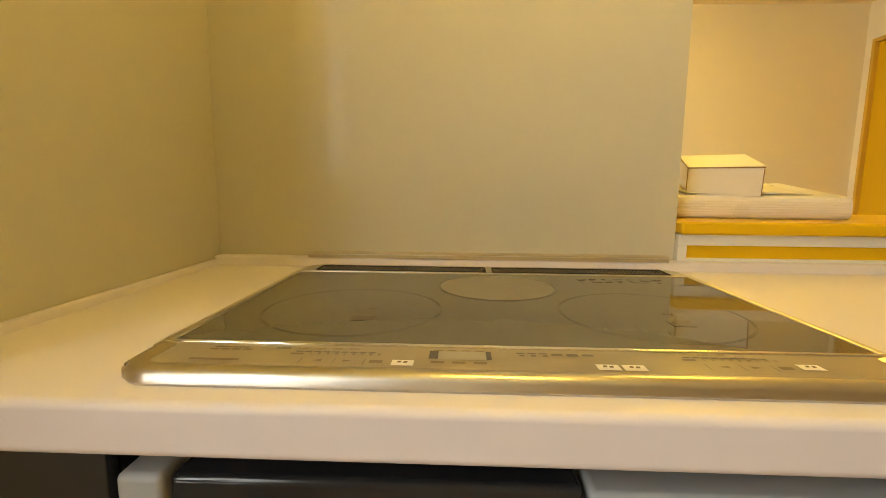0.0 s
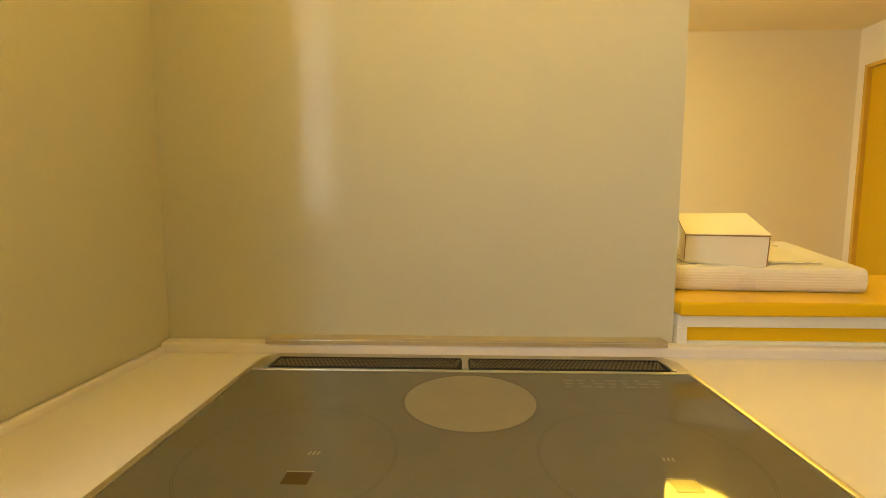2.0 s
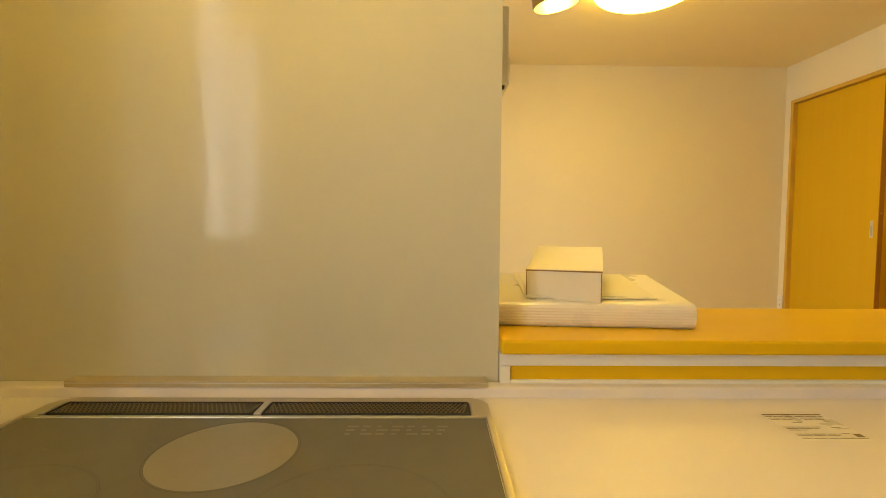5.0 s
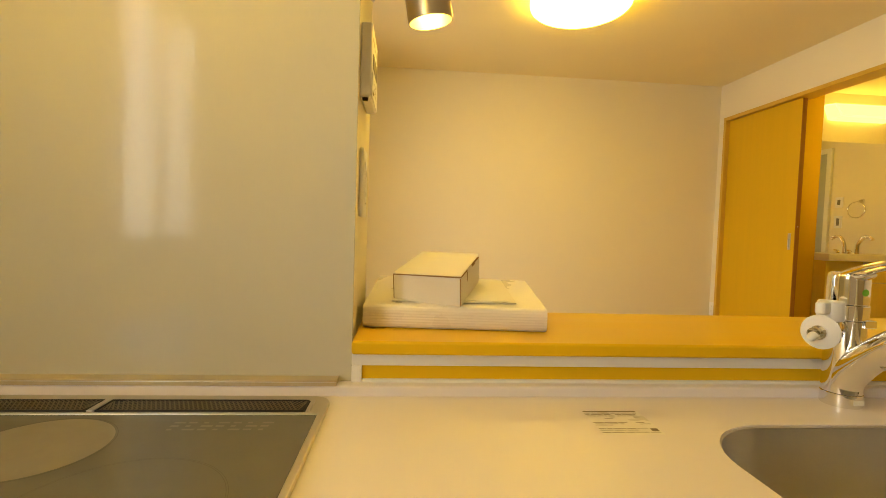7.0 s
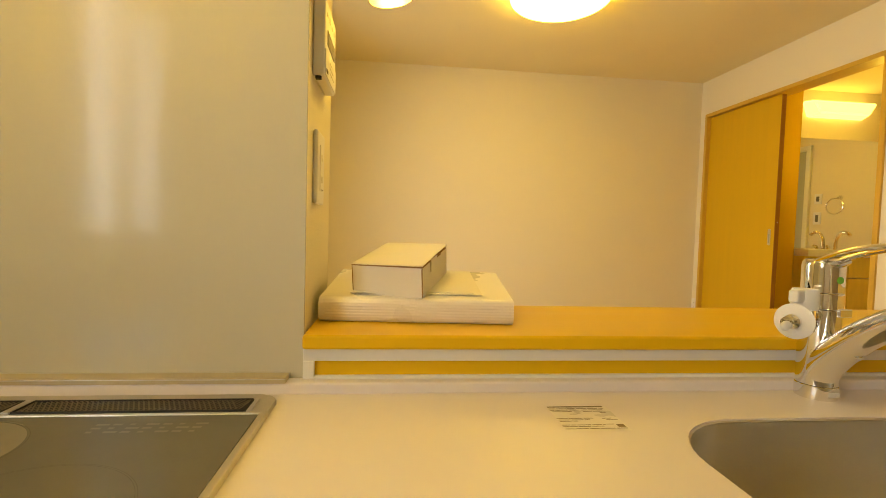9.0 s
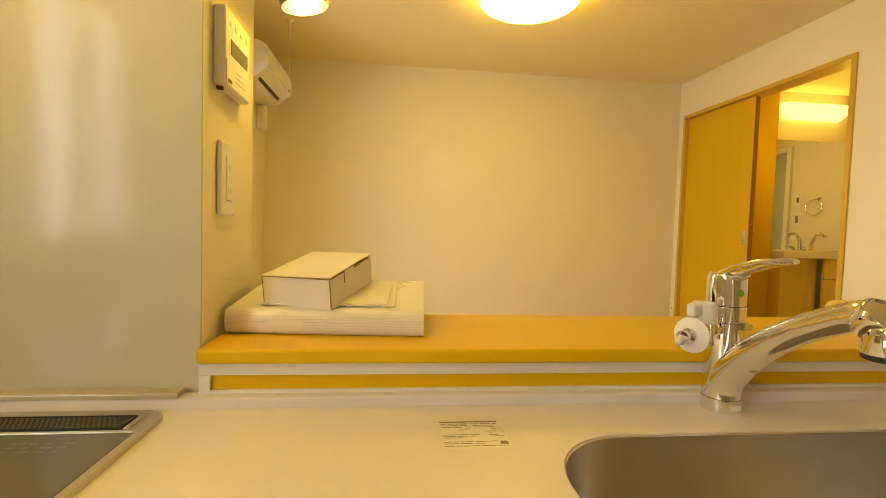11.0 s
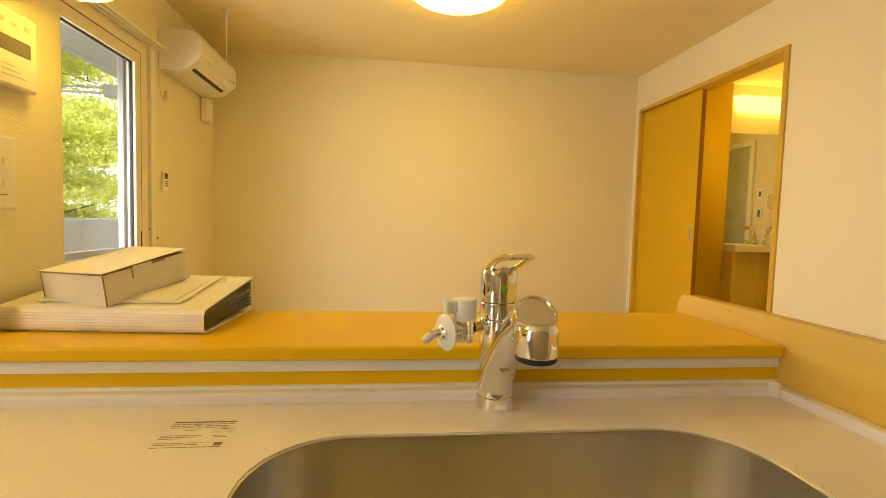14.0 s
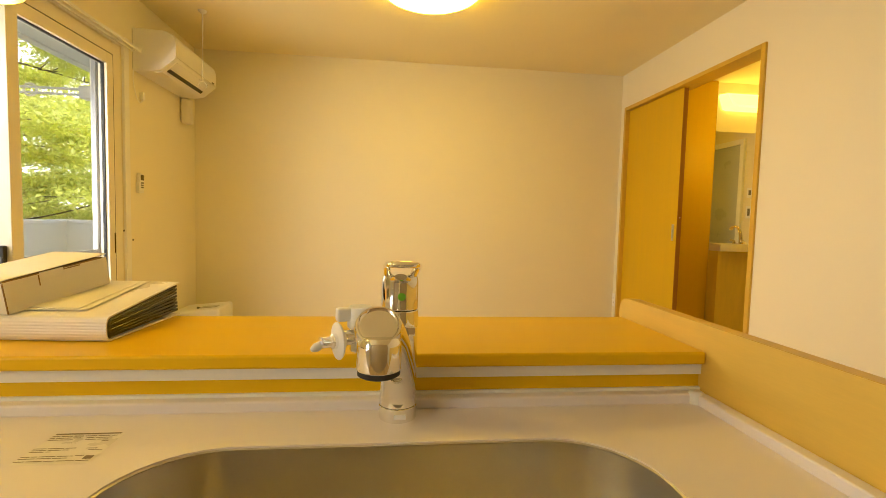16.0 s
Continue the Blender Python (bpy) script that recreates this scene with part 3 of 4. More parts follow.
# section of the rail: distance behind its outer face, height
RAIL = [(0.001, 0.0), (0.0, 0.002), (0.0015, 0.007), (0.004, 0.0105), (0.008, 0.0122), (0.013, 0.0122), (0.019, 0.0098), (0.021, 0.006)]
RC = 0.030
plan = [((HX0 + 0.001, HF + 0.060), (1, 0)), ((HX0 + 0.002, HF + RC), (1, 0))]
plan += [((HX0 + 0.002 + RC - RC * math.cos(radians(a)), HF + RC - RC * math.sin(radians(a))), (math.cos(radians(a)), math.sin(radians(a)))) for a in range(15, 91, 15)]
plan += [((HX0 + HX1 - x, y), (-nx, ny)) for (x, y), (nx, ny) in reversed(plan)]
rings_ = []
for (x, y), (nx, ny) in plan:
    rings_.append([nose.verts.new((x + nx * d, y + ny * d, TOP + h)) for d, h in RAIL])
for p, q in zip(rings_, rings_[1:]):
    for k in range(len(RAIL) - 1):
        nose.faces.new((p[k], p[k + 1], q[k + 1], q[k]))
nose.faces.new(rings_[0]), nose.faces.new(rings_[-1][::-1])
part("front_rail", nose, STEEL, hob, "rounded brushed steel front rail")
CTRL = box(HX0 + 0.006, HX1 - 0.006, HF + 0.0165, -0.3905, TOP + 0.004, TOP + 0.0095, 0.001)
for v in CTRL.verts:
    if v.co.y < -0.43 and v.co.z > TOP + 0.006:
        v.co.z += 0.0008
part("control_panel", CTRL, HOBPANEL, hob, "champagne-coloured control strip")
part("divider", box(HX0 + 0.004, HX1 - 0.004, -0.3905, -0.3855, TOP + 0.004, TOP + 0.0108, 0.0015), CHROME, hob, "bright metal divider")
GZ = TOP + 0.0085
part("glass", box(HX0 + 0.0085, HX1 - 0.0085, -0.3855, -0.0625, TOP + 0.004, GZ, 0.0008), HOBGLASS, hob, "dark grey glass top")
for x in (HX0 + 0.0035, HX1 - 0.0035):
    part("side_trim", box(x - 0.0042, x + 0.0042, HF + 0.058, -0.055, TOP + 0.004, TOP + 0.0098, 0.002), SATIN, hob)
part("rear_trim", box(HX0 + 0.006, HX1 - 0.006, -0.0625, -0.0565, TOP + 0.004, TOP + 0.0100, 0.0015), STEEL, hob)
# rear vents with a wire mesh
part("vent_tray", box(HX0 + 0.026, HX1 - 0.026, -0.0535, -0.0120, TOP + 0.0076, TOP + 0.0080), RUBBER, hob)
for x0, x1 in ((HX0 + 0.028, 0.5265), (0.5375, HX1 - 0.028)):
    vg = part("vent_grille", box(x0, x1, -0.0525, -0.0505, TOP + 0.008, TOP + 0.0105, 0.0005), RUBBER, hob, "black wire mesh vent")
    ring = box(x0, x1, -0.0150, -0.0130, TOP + 0.008, TOP + 0.0105, 0.0005)
    box(x0, x0 + 0.002, -0.0505, -0.0150, TOP + 0.008, TOP + 0.0105, 0.0005, bm=ring)
    box(x1 - 0.002, x1, -0.0505, -0.0150, TOP + 0.008, TOP + 0.0105, 0.0005, bm=ring)
    part("mesh_frame", ring, RUBBER, vg)
    wires = bmesh.new()
    count = int((x1 - x0) / 0.0062)
    for k in range(count):
        for way in (1, -1):
            xa = x0 + 0.003 + k * (x1 - x0 - 0.006) / count
            xb = min(max(xa + way * 0.018, x0 + 0.001), x1 - 0.001)
            ya = -0.0505 if way == 1 else -0.0150 - 0.0355
            z = TOP + 0.0088 + (0.0005 if way == 1 else 0)
            d = 0.0011
            q = [wires.verts.new(c) for c in ((xa - d, ya, z), (xa + d, ya, z), (xb + d, -0.0150, z), (xb - d, -0.0150, z))]
            wires.faces.new(q)
    tagged(part("wire_mesh", wires, MESHWIRE, vg), kind="stuff")
part("vent_divider", box(0.5275, 0.5365, -0.0535, -0.0120, TOP + 0.0076, TOP + 0.0108, 0.001), STEEL, hob)
for x in (HX0 + 0.0225, HX1 - 0.0225):
    part("vent_end", box(x - 0.003, x + 0.003, -0.054, -0.012, TOP + 0.0072, TOP + 0.0105, 0.001), STEEL, hob)


def disc(x, y, r, z, inner=0.0, steps=64, a0=0.0, a1=360.0):
    b = bmesh.new()
    n = steps
    out = [(x + r * math.cos(radians(a0 + (a1 - a0) * k / n)), y + r * math.sin(radians(a0 + (a1 - a0) * k / n))) for k in range(n + 1)]
    if inner:
        ins = [(x + inner * math.cos(radians(a0 + (a1 - a0) * k / n)), y + inner * math.sin(radians(a0 + (a1 - a0) * k / n))) for k in range(n + 1)]
        vo, vi = [b.verts.new((*p, z)) for p in out], [b.verts.new((*p, z)) for p in ins]
        for k in range(n):
            b.faces.new((vo[k], vo[k + 1], vi[k + 1], vi[k]))
    else:
        b.faces.new([b.verts.new((*p, z)) for p in out[:-1]])
    return b


def bar(x0, x1, y0, y1, z, lean=0.0, bm=None):
    b = bmesh.new()
    b.faces.new([b.verts.new(c) for c in ((x0, y0, z), (x1, y0, z), (x1 + lean, y1, z), (x0 + lean, y1, z))])
    return joined(bm, b)


PZ = GZ + 0.0003
part("rear_zone", disc(0.536, -0.151, 0.0745, PZ), HOBDISC, hob, "pale printed radiant zone")
part("zone_ring", disc(0.536, -0.151, 0.0775, PZ, 0.0767), HOBLINE, hob)
for x in (0.375, 0.690):
    for r0, r1 in ((0.0948, 0.0943), (0.0928, 0.0923)):
        part("zone_ring", disc(x - 0.002, -0.272, r0, PZ, r1, 96), HOBLINE, hob, "fine dark cooking zone ring")
    part("sensor_mark", bar(x + 0.004 - 0.0, x + 0.026, -0.316, -0.299, PZ), BROWNMARK, hob, "brown sensor window")
    part("sensor_edge", bar(x + 0.003, x + 0.027, -0.2985, -0.2970, PZ), HOBDISC, hob)
    small = bmesh.new()
    for k in range(3):
        bar(x + 0.012 + 0.004 * k, x + 0.014 + 0.004 * k, -0.272, -0.266, PZ, 0.001, bm=small)
    part("zone_tick", small, HOBDISC, hob)
warn = bmesh.new()
for r in range(3):
    for k in range(7):
        bar(0.655 + 0.018 * k, 0.669 + 0.018 * k - 0.004 * ((k + r) % 3), -0.090 - 0.010 * r, -0.0855 - 0.010 * r, PZ, bm=warn)
part("warning_print", warn, HOBRING, hob, "small unreadable warning print")

# printed controls
def zc(y):
    return TOP + 0.0101 + (0.0008 * max(0.0, min(1.0, (-0.3905 - y) / 0.056)))
def cbar(x0, x1, y0, y1, mat=None, label="", name="print"):
    b = bmesh.new()
    b.faces.new([b.verts.new(c) for c in ((x0, y0, zc(y0)), (x1, y0, zc(y0)), (x1, y1, zc(y1)), (x0, y1, zc(y1)))])
    return part(name, b, mat or PRINT, hob, label)
slope = pose(0, 0, 0, -0.8, 0, 0)
for x, y in ((0.358, -0.4035), (0.660, -0.3985)):
    words("print", "140 - 160 - 180 - 200", 0.0058, Matrix.Translation((x, y - 0.0015, zc(y - 0.0015) + 0.0006)) @ slope, PRINT, hob, "heat numbers")
    words("print", "1  2  3  4  5  6  7  8  9", 0.0064, Matrix.Translation((x + 0.012, y - 0.0125, zc(y - 0.0125) + 0.0006)) @ slope, PRINT, hob, "power numbers")
    for k in range(9):
        cbar(x + 0.0005 + 0.0072 * k, x + 0.0062 + 0.0072 * k, y - 0.0062, y - 0.0037, HOBRING)
    cbar(x - 0.002, x + 0.008, y - 0.012, y - 0.0085)
    for k in range(2):
        b = bmesh.new()
        c = x + 0.022 + 0.024 * k
        w = -0.004 if k == 0 else 0.004
        b.faces.new([b.verts.new((px, py, zc(py))) for px, py in ((c - w, y - 0.021), (c - w, y - 0.026), (c + w, y - 0.0235))])
        part("arrow", b, PRINT, hob)
    for dx in (0.010, 0.035, 0.058):
        cbar(x + dx, x + dx + 0.0006, y - 0.031, y - 0.018, HOBRING)
    cbar(x + 0.062, x + 0.072, y - 0.0265, y - 0.0205)
cbar(0.284, 0.322, -0.4310, -0.4270, PRINT, "unlettered maker's mark", "maker_mark")
for k in range(4):
    cbar(0.288 + 0.009 * k, 0.295 + 0.009 * k, -0.4085, -0.4050)
cbar(0.290, 0.318, -0.4030, -0.4005, HOBRING)
cbar(0.340, 0.352, -0.4035, -0.4005, HOBRING)
lcd = cbar(0.464, 0.512, -0.4195, -0.4020, HOBLCD, "grey display window", "display")
for x0, x1 in ((0.464, 0.471), (0.508, 0.512)):
    b = bmesh.new()
    b.faces.new([b.verts.new((x, y, zc(y) + 0.0004)) for x, y in ((x0, -0.4195), (x1, -0.4195), (x1, -0.402), (x0, -0.402))])
    part("display_end", b, LCDDARK, lcd)
for k in range(4):
    cbar(0.467 + 0.011 * k, 0.474 + 0.011 * k, -0.4005, -0.3985)
for k in range(3):
    cbar(0.466 + 0.016 * k, 0.476 + 0.016 * k, -0.4275, -0.4235)
    cbar(0.532 + 0.009 * k, 0.5385 + 0.009 * k, -0.4035, -0.4010, HOBRING)
    cbar(0.534 + 0.009 * k, 0.538 + 0.009 * k, -0.4090, -0.4055)
for k in range(3):
    cbar(0.559 + 0.012 * k, 0.568 + 0.012 * k, -0.4060 - 0.001 * (k % 2), -0.4015, HOBRING)
for x in (0.437, 0.588, 0.607, 0.738):
    st = cbar(x, x + 0.0165, -0.4335 if x < 0.7 else -0.4245, -0.4225 if x < 0.7 else -0.4135, CARD, "white key with a small dark pan symbol", "key")
    b = bmesh.new()
    for dx, dy in ((0.004, 0.004), (0.0085, 0.0035)):
        yy = -0.4335 + dy if x < 0.7 else -0.4245 + dy
        b.faces.new([b.verts.new((x + dx + px, yy + py, zc(yy) + 0.0006)) for px, py in ((0, 0), (0.003, 0), (0.0036, 0.0035), (0.0006, 0.0035))])
    part("symbol", b, PRINT, st)
# cooker front below the worktop
ck = thing("cooker_body", (0.53, -0.2, 0.60), "built-in cooker front with a black grill door", "cooker")
part("body", box(0.244, 0.828, -0.40, 0.0, 0.60, TOP - 0.0405), DARKCAB, ck)
part("side_frame", box(0.244, 0.279, -0.463, -0.400, 0.60, 0.787, 0.006, 3), GREYCAB, ck, "light grey side frame")
part("grill_door", box(0.281, 0.575, -0.459, -0.400, 0.60, 0.785, 0.006, 3), GRILLBLACK, ck, "glossy black grill door")
part("switch_panel", box(0.578, 0.828, -0.463, -0.400, 0.60, 0.784, 0.006, 3), GREYCAB, ck, "light grey switch panel")
# metal strip at the foot of the splash panel
ms = thing("splash_strip", (0.53, 0.045, 0.863), "slim satin steel strip at the foot of the splash panel", "trim strip")
part("strip", box(0.224, 0.838, 0.0262, 0.050, 0.8660, 0.8750, 0.001, 2), STRIPALU, ms)
part("lip", box(0.224, 0.838, 0.0252, 0.0266, 0.8718, 0.8730, 0.0004), STEEL, ms, "bright raised line")
part("gasket", box(0.224, 0.838, 0.050, PY - 0.0002, 0.8668, 0.8742, 0.0004), FAINT, ms)

# ---- kitchen mixer tap ----
FX, FY = 1.647, 0.004
tap = thing("kitchen_tap", (FX, FY, TOP), "chrome single-lever kitchen mixer tap with a branch valve", "tap")
part("base_ring", lathe([(0, 0), (0.0272, 0), (0.0280, 0.002), (0.0280, 0.0195), (0.0272, 0.0205), (0, 0.0205)], (FX, FY, TOP), steps=48), CHROME, tap)
part("sticker", box(FX - 0.006, FX + 0.012, FY - 0.0285, FY - 0.0265, TOP + 0.006, TOP + 0.014, 0.0008), WHITE, tap)
part("column", lathe([(0, 0), (0.0272, 0), (0.0272, 0.05), (0.0268, 0.115), (0.0262, 0.116), (0, 0.116)], (FX, FY, TOP + 0.0212), steps=48), CHROME, tap)
part("collar", lathe([(0, 0), (0.0275, 0), (0.0280, 0.002), (0.0280, 0.0225), (0.0272, 0.024), (0, 0.024)], (FX, FY, TOP + 0.1380), steps=48), CHROME, tap)
part("collar_tag", box(FX + 0.002, FX + 0.022, FY - 0.0300, FY - 0.020, TOP + 0.128, TOP + 0.140, 0.001), CHROME, tap)
cap = lathe([(0, 0), (0.0265, 0), (0.0272, 0.0015), (0.0272, 0.040), (0.0262, 0.046), (0.023, 0.050), (0, 0.051)], (FX, FY, TOP + 0.1630), steps=48)
for v in cap.verts:
    if v.co.z > TOP + 0.19:
        v.co.z += -0.12 * (v.co.y - FY) * 0.6 if v.co.y < FY else 0.0
lever = part("lever", cap, CHROME, tap)
loop = tube([(FX - 0.016, FY + 0.006, TOP + 0.205), (FX - 0.019, FY - 0.03, TOP + 0.220), (FX - 0.018, FY - 0.075, TOP + 0.233), (FX - 0.010, FY - 0.104, TOP + 0.237), (FX + 0.012, FY - 0.104, TOP + 0.237), (FX + 0.021, FY - 0.075, TOP + 0.233), (FX + 0.020, FY - 0.03, TOP + 0.220), (FX + 0.016, FY + 0.006, TOP + 0.205)], [0.0058] * 8, 12, 0.75)
part("loop_handle", loop, CHROME, lever, "open chrome loop handle")
part("lever_neck", tube([(FX, FY + 0.004, TOP + 0.205), (FX, FY - 0.020, TOP + 0.208), (FX, FY - 0.036, TOP + 0.213)], [0.020, 0.016, 0.009], 16, 0.5), CHROME, lever)
badge = part("badge", lathe([(0, 0), (0.0058, 0), (0.0050, 0.0012), (0, 0.0014)], (FX + 0.002, FY - 0.0268, TOP + 0.1835), (0.05, -1, 0), 24), GREEN, lever, "round green badge")
part("spout", tube([(FX, FY - 0.002, TOP + 0.030), (FX - 0.001, FY - 0.020, TOP + 0.062), (FX - 0.006, FY - 0.075, TOP + 0.112), (FX - 0.012, FY - 0.145, TOP + 0.156), (FX - 0.020, FY - 0.215, TOP + 0.186), (FX - 0.023, FY - 0.238, TOP + 0.191)], [0.0262, 0.0258, 0.0225, 0.0190, 0.0175, 0.0185], 28, 0.92), CHROME, tap, "upswept chrome spout")
part("spout_mark", tube([(FX - 0.004, FY - 0.062, TOP + 0.076), (FX - 0.004, FY - 0.068, TOP + 0.080)], [0.009, 0.008], 16, 0.5), CHROME, tap)
HX, HY, HZ = FX - 0.024, FY - 0.254, TOP + 0.152
head = part("spray_head", lathe([(0, 0.001), (0.0180, 0.0), (0.0205, 0.004), (0.0205, 0.026), (0.0198, 0.030), (0.017, 0.034), (0, 0.035)], (HX, HY, HZ), steps=40), CHROME, tap, "chrome spray head")
part("rubber_rim", lathe([(0, -0.004), (0.0175, -0.003), (0.0197, -0.0015), (0.0199, 0.003), (0, 0.003)], (HX, HY, HZ), steps=40), RUBBER, head)
dome = lathe([(0, -0.020), (0.018, -0.020), (0.0215, -0.012), (0.0222, 0.000), (0.0219, 0.0055), (0.0208, 0.0078), (0.0192, 0.0082), (0.0182, 0.0066), (0.0174, 0.0060), (0, 0.0072)], (HX - 0.001, HY + 0.006, HZ + 0.038), (0.0, -0.68, 0.73), 40)
part("head_cap", dome, CHROME, head, "slanted oval cap of the spray head")
BX = Vector((-0.89, -0.45, 0)).normalized()
P0 = Vector((FX, FY, TOP + 0.128))
def along(d, dz=0.0):
    return tuple(P0 + BX * d + Vector((0, 0, dz)))
part("branch_nut", lathe([(0, 0), (0.0115, 0), (0.0115, 0.012), (0.009, 0.014), (0, 0.014)], along(0.022), BX, 8), CHROME, tap)
part("brass_joint", lathe([(0, 0), (0.0095, 0), (0.0085, 0.006), (0.0095, 0.012), (0, 0.012)], along(0.036), BX, 20), BRASS, tap, "brass union joint")
valve = part("branch_valve", lathe([(0, -0.020), (0.0130, -0.020), (0.0145, -0.018), (0.0145, 0.012), (0, 0.013)], along(0.062), (0, 0, 1), 28), CHROME, tap, "chrome branch valve with a white knob")
part("knob", lathe([(0, 0.0125), (0.0165, 0.0125), (0.0175, 0.015), (0.0172, 0.040), (0.0155, 0.0425), (0, 0.043)], along(0.062), (0, 0, 1), 28), WHITE, valve, "white plastic knob")
kl = along(0.062, 0.033)
part("knob_lever", turned(box(-0.034, 0.0, -0.007, 0.007, -0.010, 0.009, 0.004, 3), Matrix.Translation(kl) @ pose(0, 0, 0, 0, 0, 22)), WHITE, valve)
part("side_neck", lathe([(0, 0), (0.0105, 0), (0.0105, 0.016), (0, 0.016)], along(0.070), BX, 24), CHROME, valve)
part("flange", lathe([(0, 0), (0.024, 0), (0.0255, 0.0015), (0.0255, 0.003), (0.021, 0.0045), (0, 0.005)], along(0.092, -0.003), BX, 36), WHITE, valve, "white plastic flange")
part("flange_neck", lathe([(0, 0), (0.0125, 0), (0.013, 0.006), (0, 0.0065)], along(0.086, -0.003), BX, 24), WHITE, valve)
part("nozzle", lathe([(0, 0), (0.0105, 0), (0.0105, 0.006), (0.0075, 0.008), (0.0075, 0.020), (0.0085, 0.022), (0, 0.0225)], along(0.0965, -0.003), BX, 24), CHROME, valve)
part("nozzle_clip", lathe([(0, 0), (0.0055, 0), (0.0062, 0.008), (0.003, 0.014), (0, 0.015)], along(0.118, -0.005), (BX + Vector((0, 0, -0.5))), 12), WHITE, valve)

# ---- printed label on the worktop ----
lb = thing("worktop_label", (1.245, -0.07, TOP), "faint printed notice stuck on the worktop", "label")
part("film", bar(1.203, 1.287, -0.108, -0.031, TOP + 0.0004), PAPER, lb, "clear white film")
LZ = TOP + 0.0008
prints = [(1.203, 1.283, -0.0335, -0.0300), (1.274, 1.284, -0.0985, -0.0900), (1.226, 1.238, -0.0575, -0.0560), (1.264, 1.276, -0.0725, -0.0710), (1.268, 1.284, -0.0765, -0.0752), (1.262, 1.272, -0.0905, -0.0890)]
rnd = random.Random(3)
for y, spans in ((-0.0375, ((1.203, 1.282),)), (-0.0425, ((1.203, 1.240), (1.247, 1.282))), (-0.0475, ((1.204, 1.233), (1.248, 1.275))), (-0.0520, ((1.270, 1.282),)), (-0.0700, ((1.203, 1.252),)), (-0.0745, ((1.204, 1.246),)), (-0.0785, ((1.204, 1.228),)), (-0.0900, ((1.203, 1.260),)), (-0.0945, ((1.203, 1.256),)), (-0.1010, ((1.203, 1.284),))):
    for a, b in spans:
        x = a
        while x < b - 0.003:
            w = min(rnd.uniform(0.006, 0.020), b - x)
            prints.append((x, x + w, y - 0.0016, y))
            x += w + 0.0016
for x0, x1, y0, y1 in prints:
    part("print_line", bar(x0, x1, y0, y1, LZ), LABELINK, lb)

# ---- binder and carton on the shelf ----
BM = Matrix.Translation((0.866, 0.128, 0.9352)) @ pose(0, 0, 0, 0, 0, -4.1)
bi = thing("ring_binder", (1.03, 0.22, 0.935), "thick white binder with black sleeves, lying on the shelf", "binder")
LB = 0.323
part("back_cover", turned(box(0, LB, 0.008, 0.224, 0.0, 0.003, 0.001), BM), PAPER, bi)
spine = bmesh.new()
NS = 28
cols = []
for x in (0.0, LB):
    col = []
    for k in range(NS + 1):
        a = radians(-90 - 180 * k / NS)
        ridge = 0.0006 if k % 2 else 0.0
        squarish = (abs(math.cos(a)) ** 3 + abs(math.sin(a)) ** 3) ** (-1 / 3)
        yy = 0.016 + (0.016 + ridge) * math.cos(a) * squarish
        zz = 0.0205 + 0.0205 * math.sin(a) * squarish
        col.append(spine.verts.new((x, yy, zz)))
    for k in range(NS, -1, -1):
        a = radians(-90 - 180 * k / NS)
        squarish = (abs(math.cos(a)) ** 3 + abs(math.sin(a)) ** 3) ** (-1 / 3)
        col.append(spine.verts.new((x, 0.016 + 0.0135 * math.cos(a) * squarish, 0.0205 + 0.0180 * math.sin(a) * squarish)))
    cols.append(col)
for k in range(len(cols[0])):
    j = (k + 1) % len(cols[0])
    spine.faces.new((cols[0][k], cols[0][j], cols[1][j], cols[1][k]))
for c in (0, 1):
    for k in range(NS):
        m_ = 2 * NS + 1 - k
        spine.faces.new((cols[c][k], cols[c][k + 1], cols[c][m_ - 1], cols[c][m_]))
back = part("spine", turned(spine, BM), PAPER, bi, "ribbed white spine")
for p in back.data.polygons:
    p.use_smooth = False
tilt = math.degrees(math.atan2(0.026, 0.21))
part("liner", turned(box(0.002, LB - 0.001, 0.0045, 0.016, 0.004, 0.037, 0.003, 2), BM), BLACK, bi, "black inner spine")
part("front_cover", turned(box(0, LB, 0.0, 0.211, -0.003, 0.0, 0.001), BM @ Matrix.Translation((0, 0.014, 0.0415)) @ pose(0, 0, 0, tilt, 0, 0)), PAPER, bi)
SLEEVES = 8
for k in range(SLEEVES):
    u = (k + 0.5) / SLEEVES
    z0, rise = 0.006 + 0.031 * u, 0.002 + (0.024 * u)
    wave = rnd.uniform(0.0, 0.0012)
    t2 = math.degrees(math.atan2(rise, 0.2))
    sl = turned(box(0.003, LB - 0.002 - wave, 0.0, 0.2065 - wave, -0.0024, 0.0026, 0.0005, 1), BM @ Matrix.Translation((0, 0.012, z0)) @ pose(0, 0, 0, t2, 0, 0))
    part("sleeve", sl, BLACK, bi, "glossy black document sleeve")
    if k == 4:
        part("page", turned(box(0.003, LB - 0.004, 0.0, 0.200, 0.0027, 0.0033), BM @ Matrix.Translation((0, 0.012, z0)) @ pose(0, 0, 0, t2, 0, 0)), PAPER, bi, "white page edge")
pm = BM @ Matrix.Translation((0.048, 0.022, 0.0450)) @ pose(0, 0, 0, tilt, 0, 2.0)
pp = thing("paper_sheets", tuple(pm.translation), "loose glossy white sheets lying on the binder", "paper")
part("sheet", turned(box(0, 0.225, 0.0, 0.185, 0.0004, 0.0014), pm), CARD, pp)
part("sheet", turned(box(0, 0.205, 0.0, 0.165, 0.0018, 0.0028), pm @ Matrix.Translation((0.006, 0.012, 0)) @ pose(0, 0, 0, 0, 0, -2)), CARD, pp)

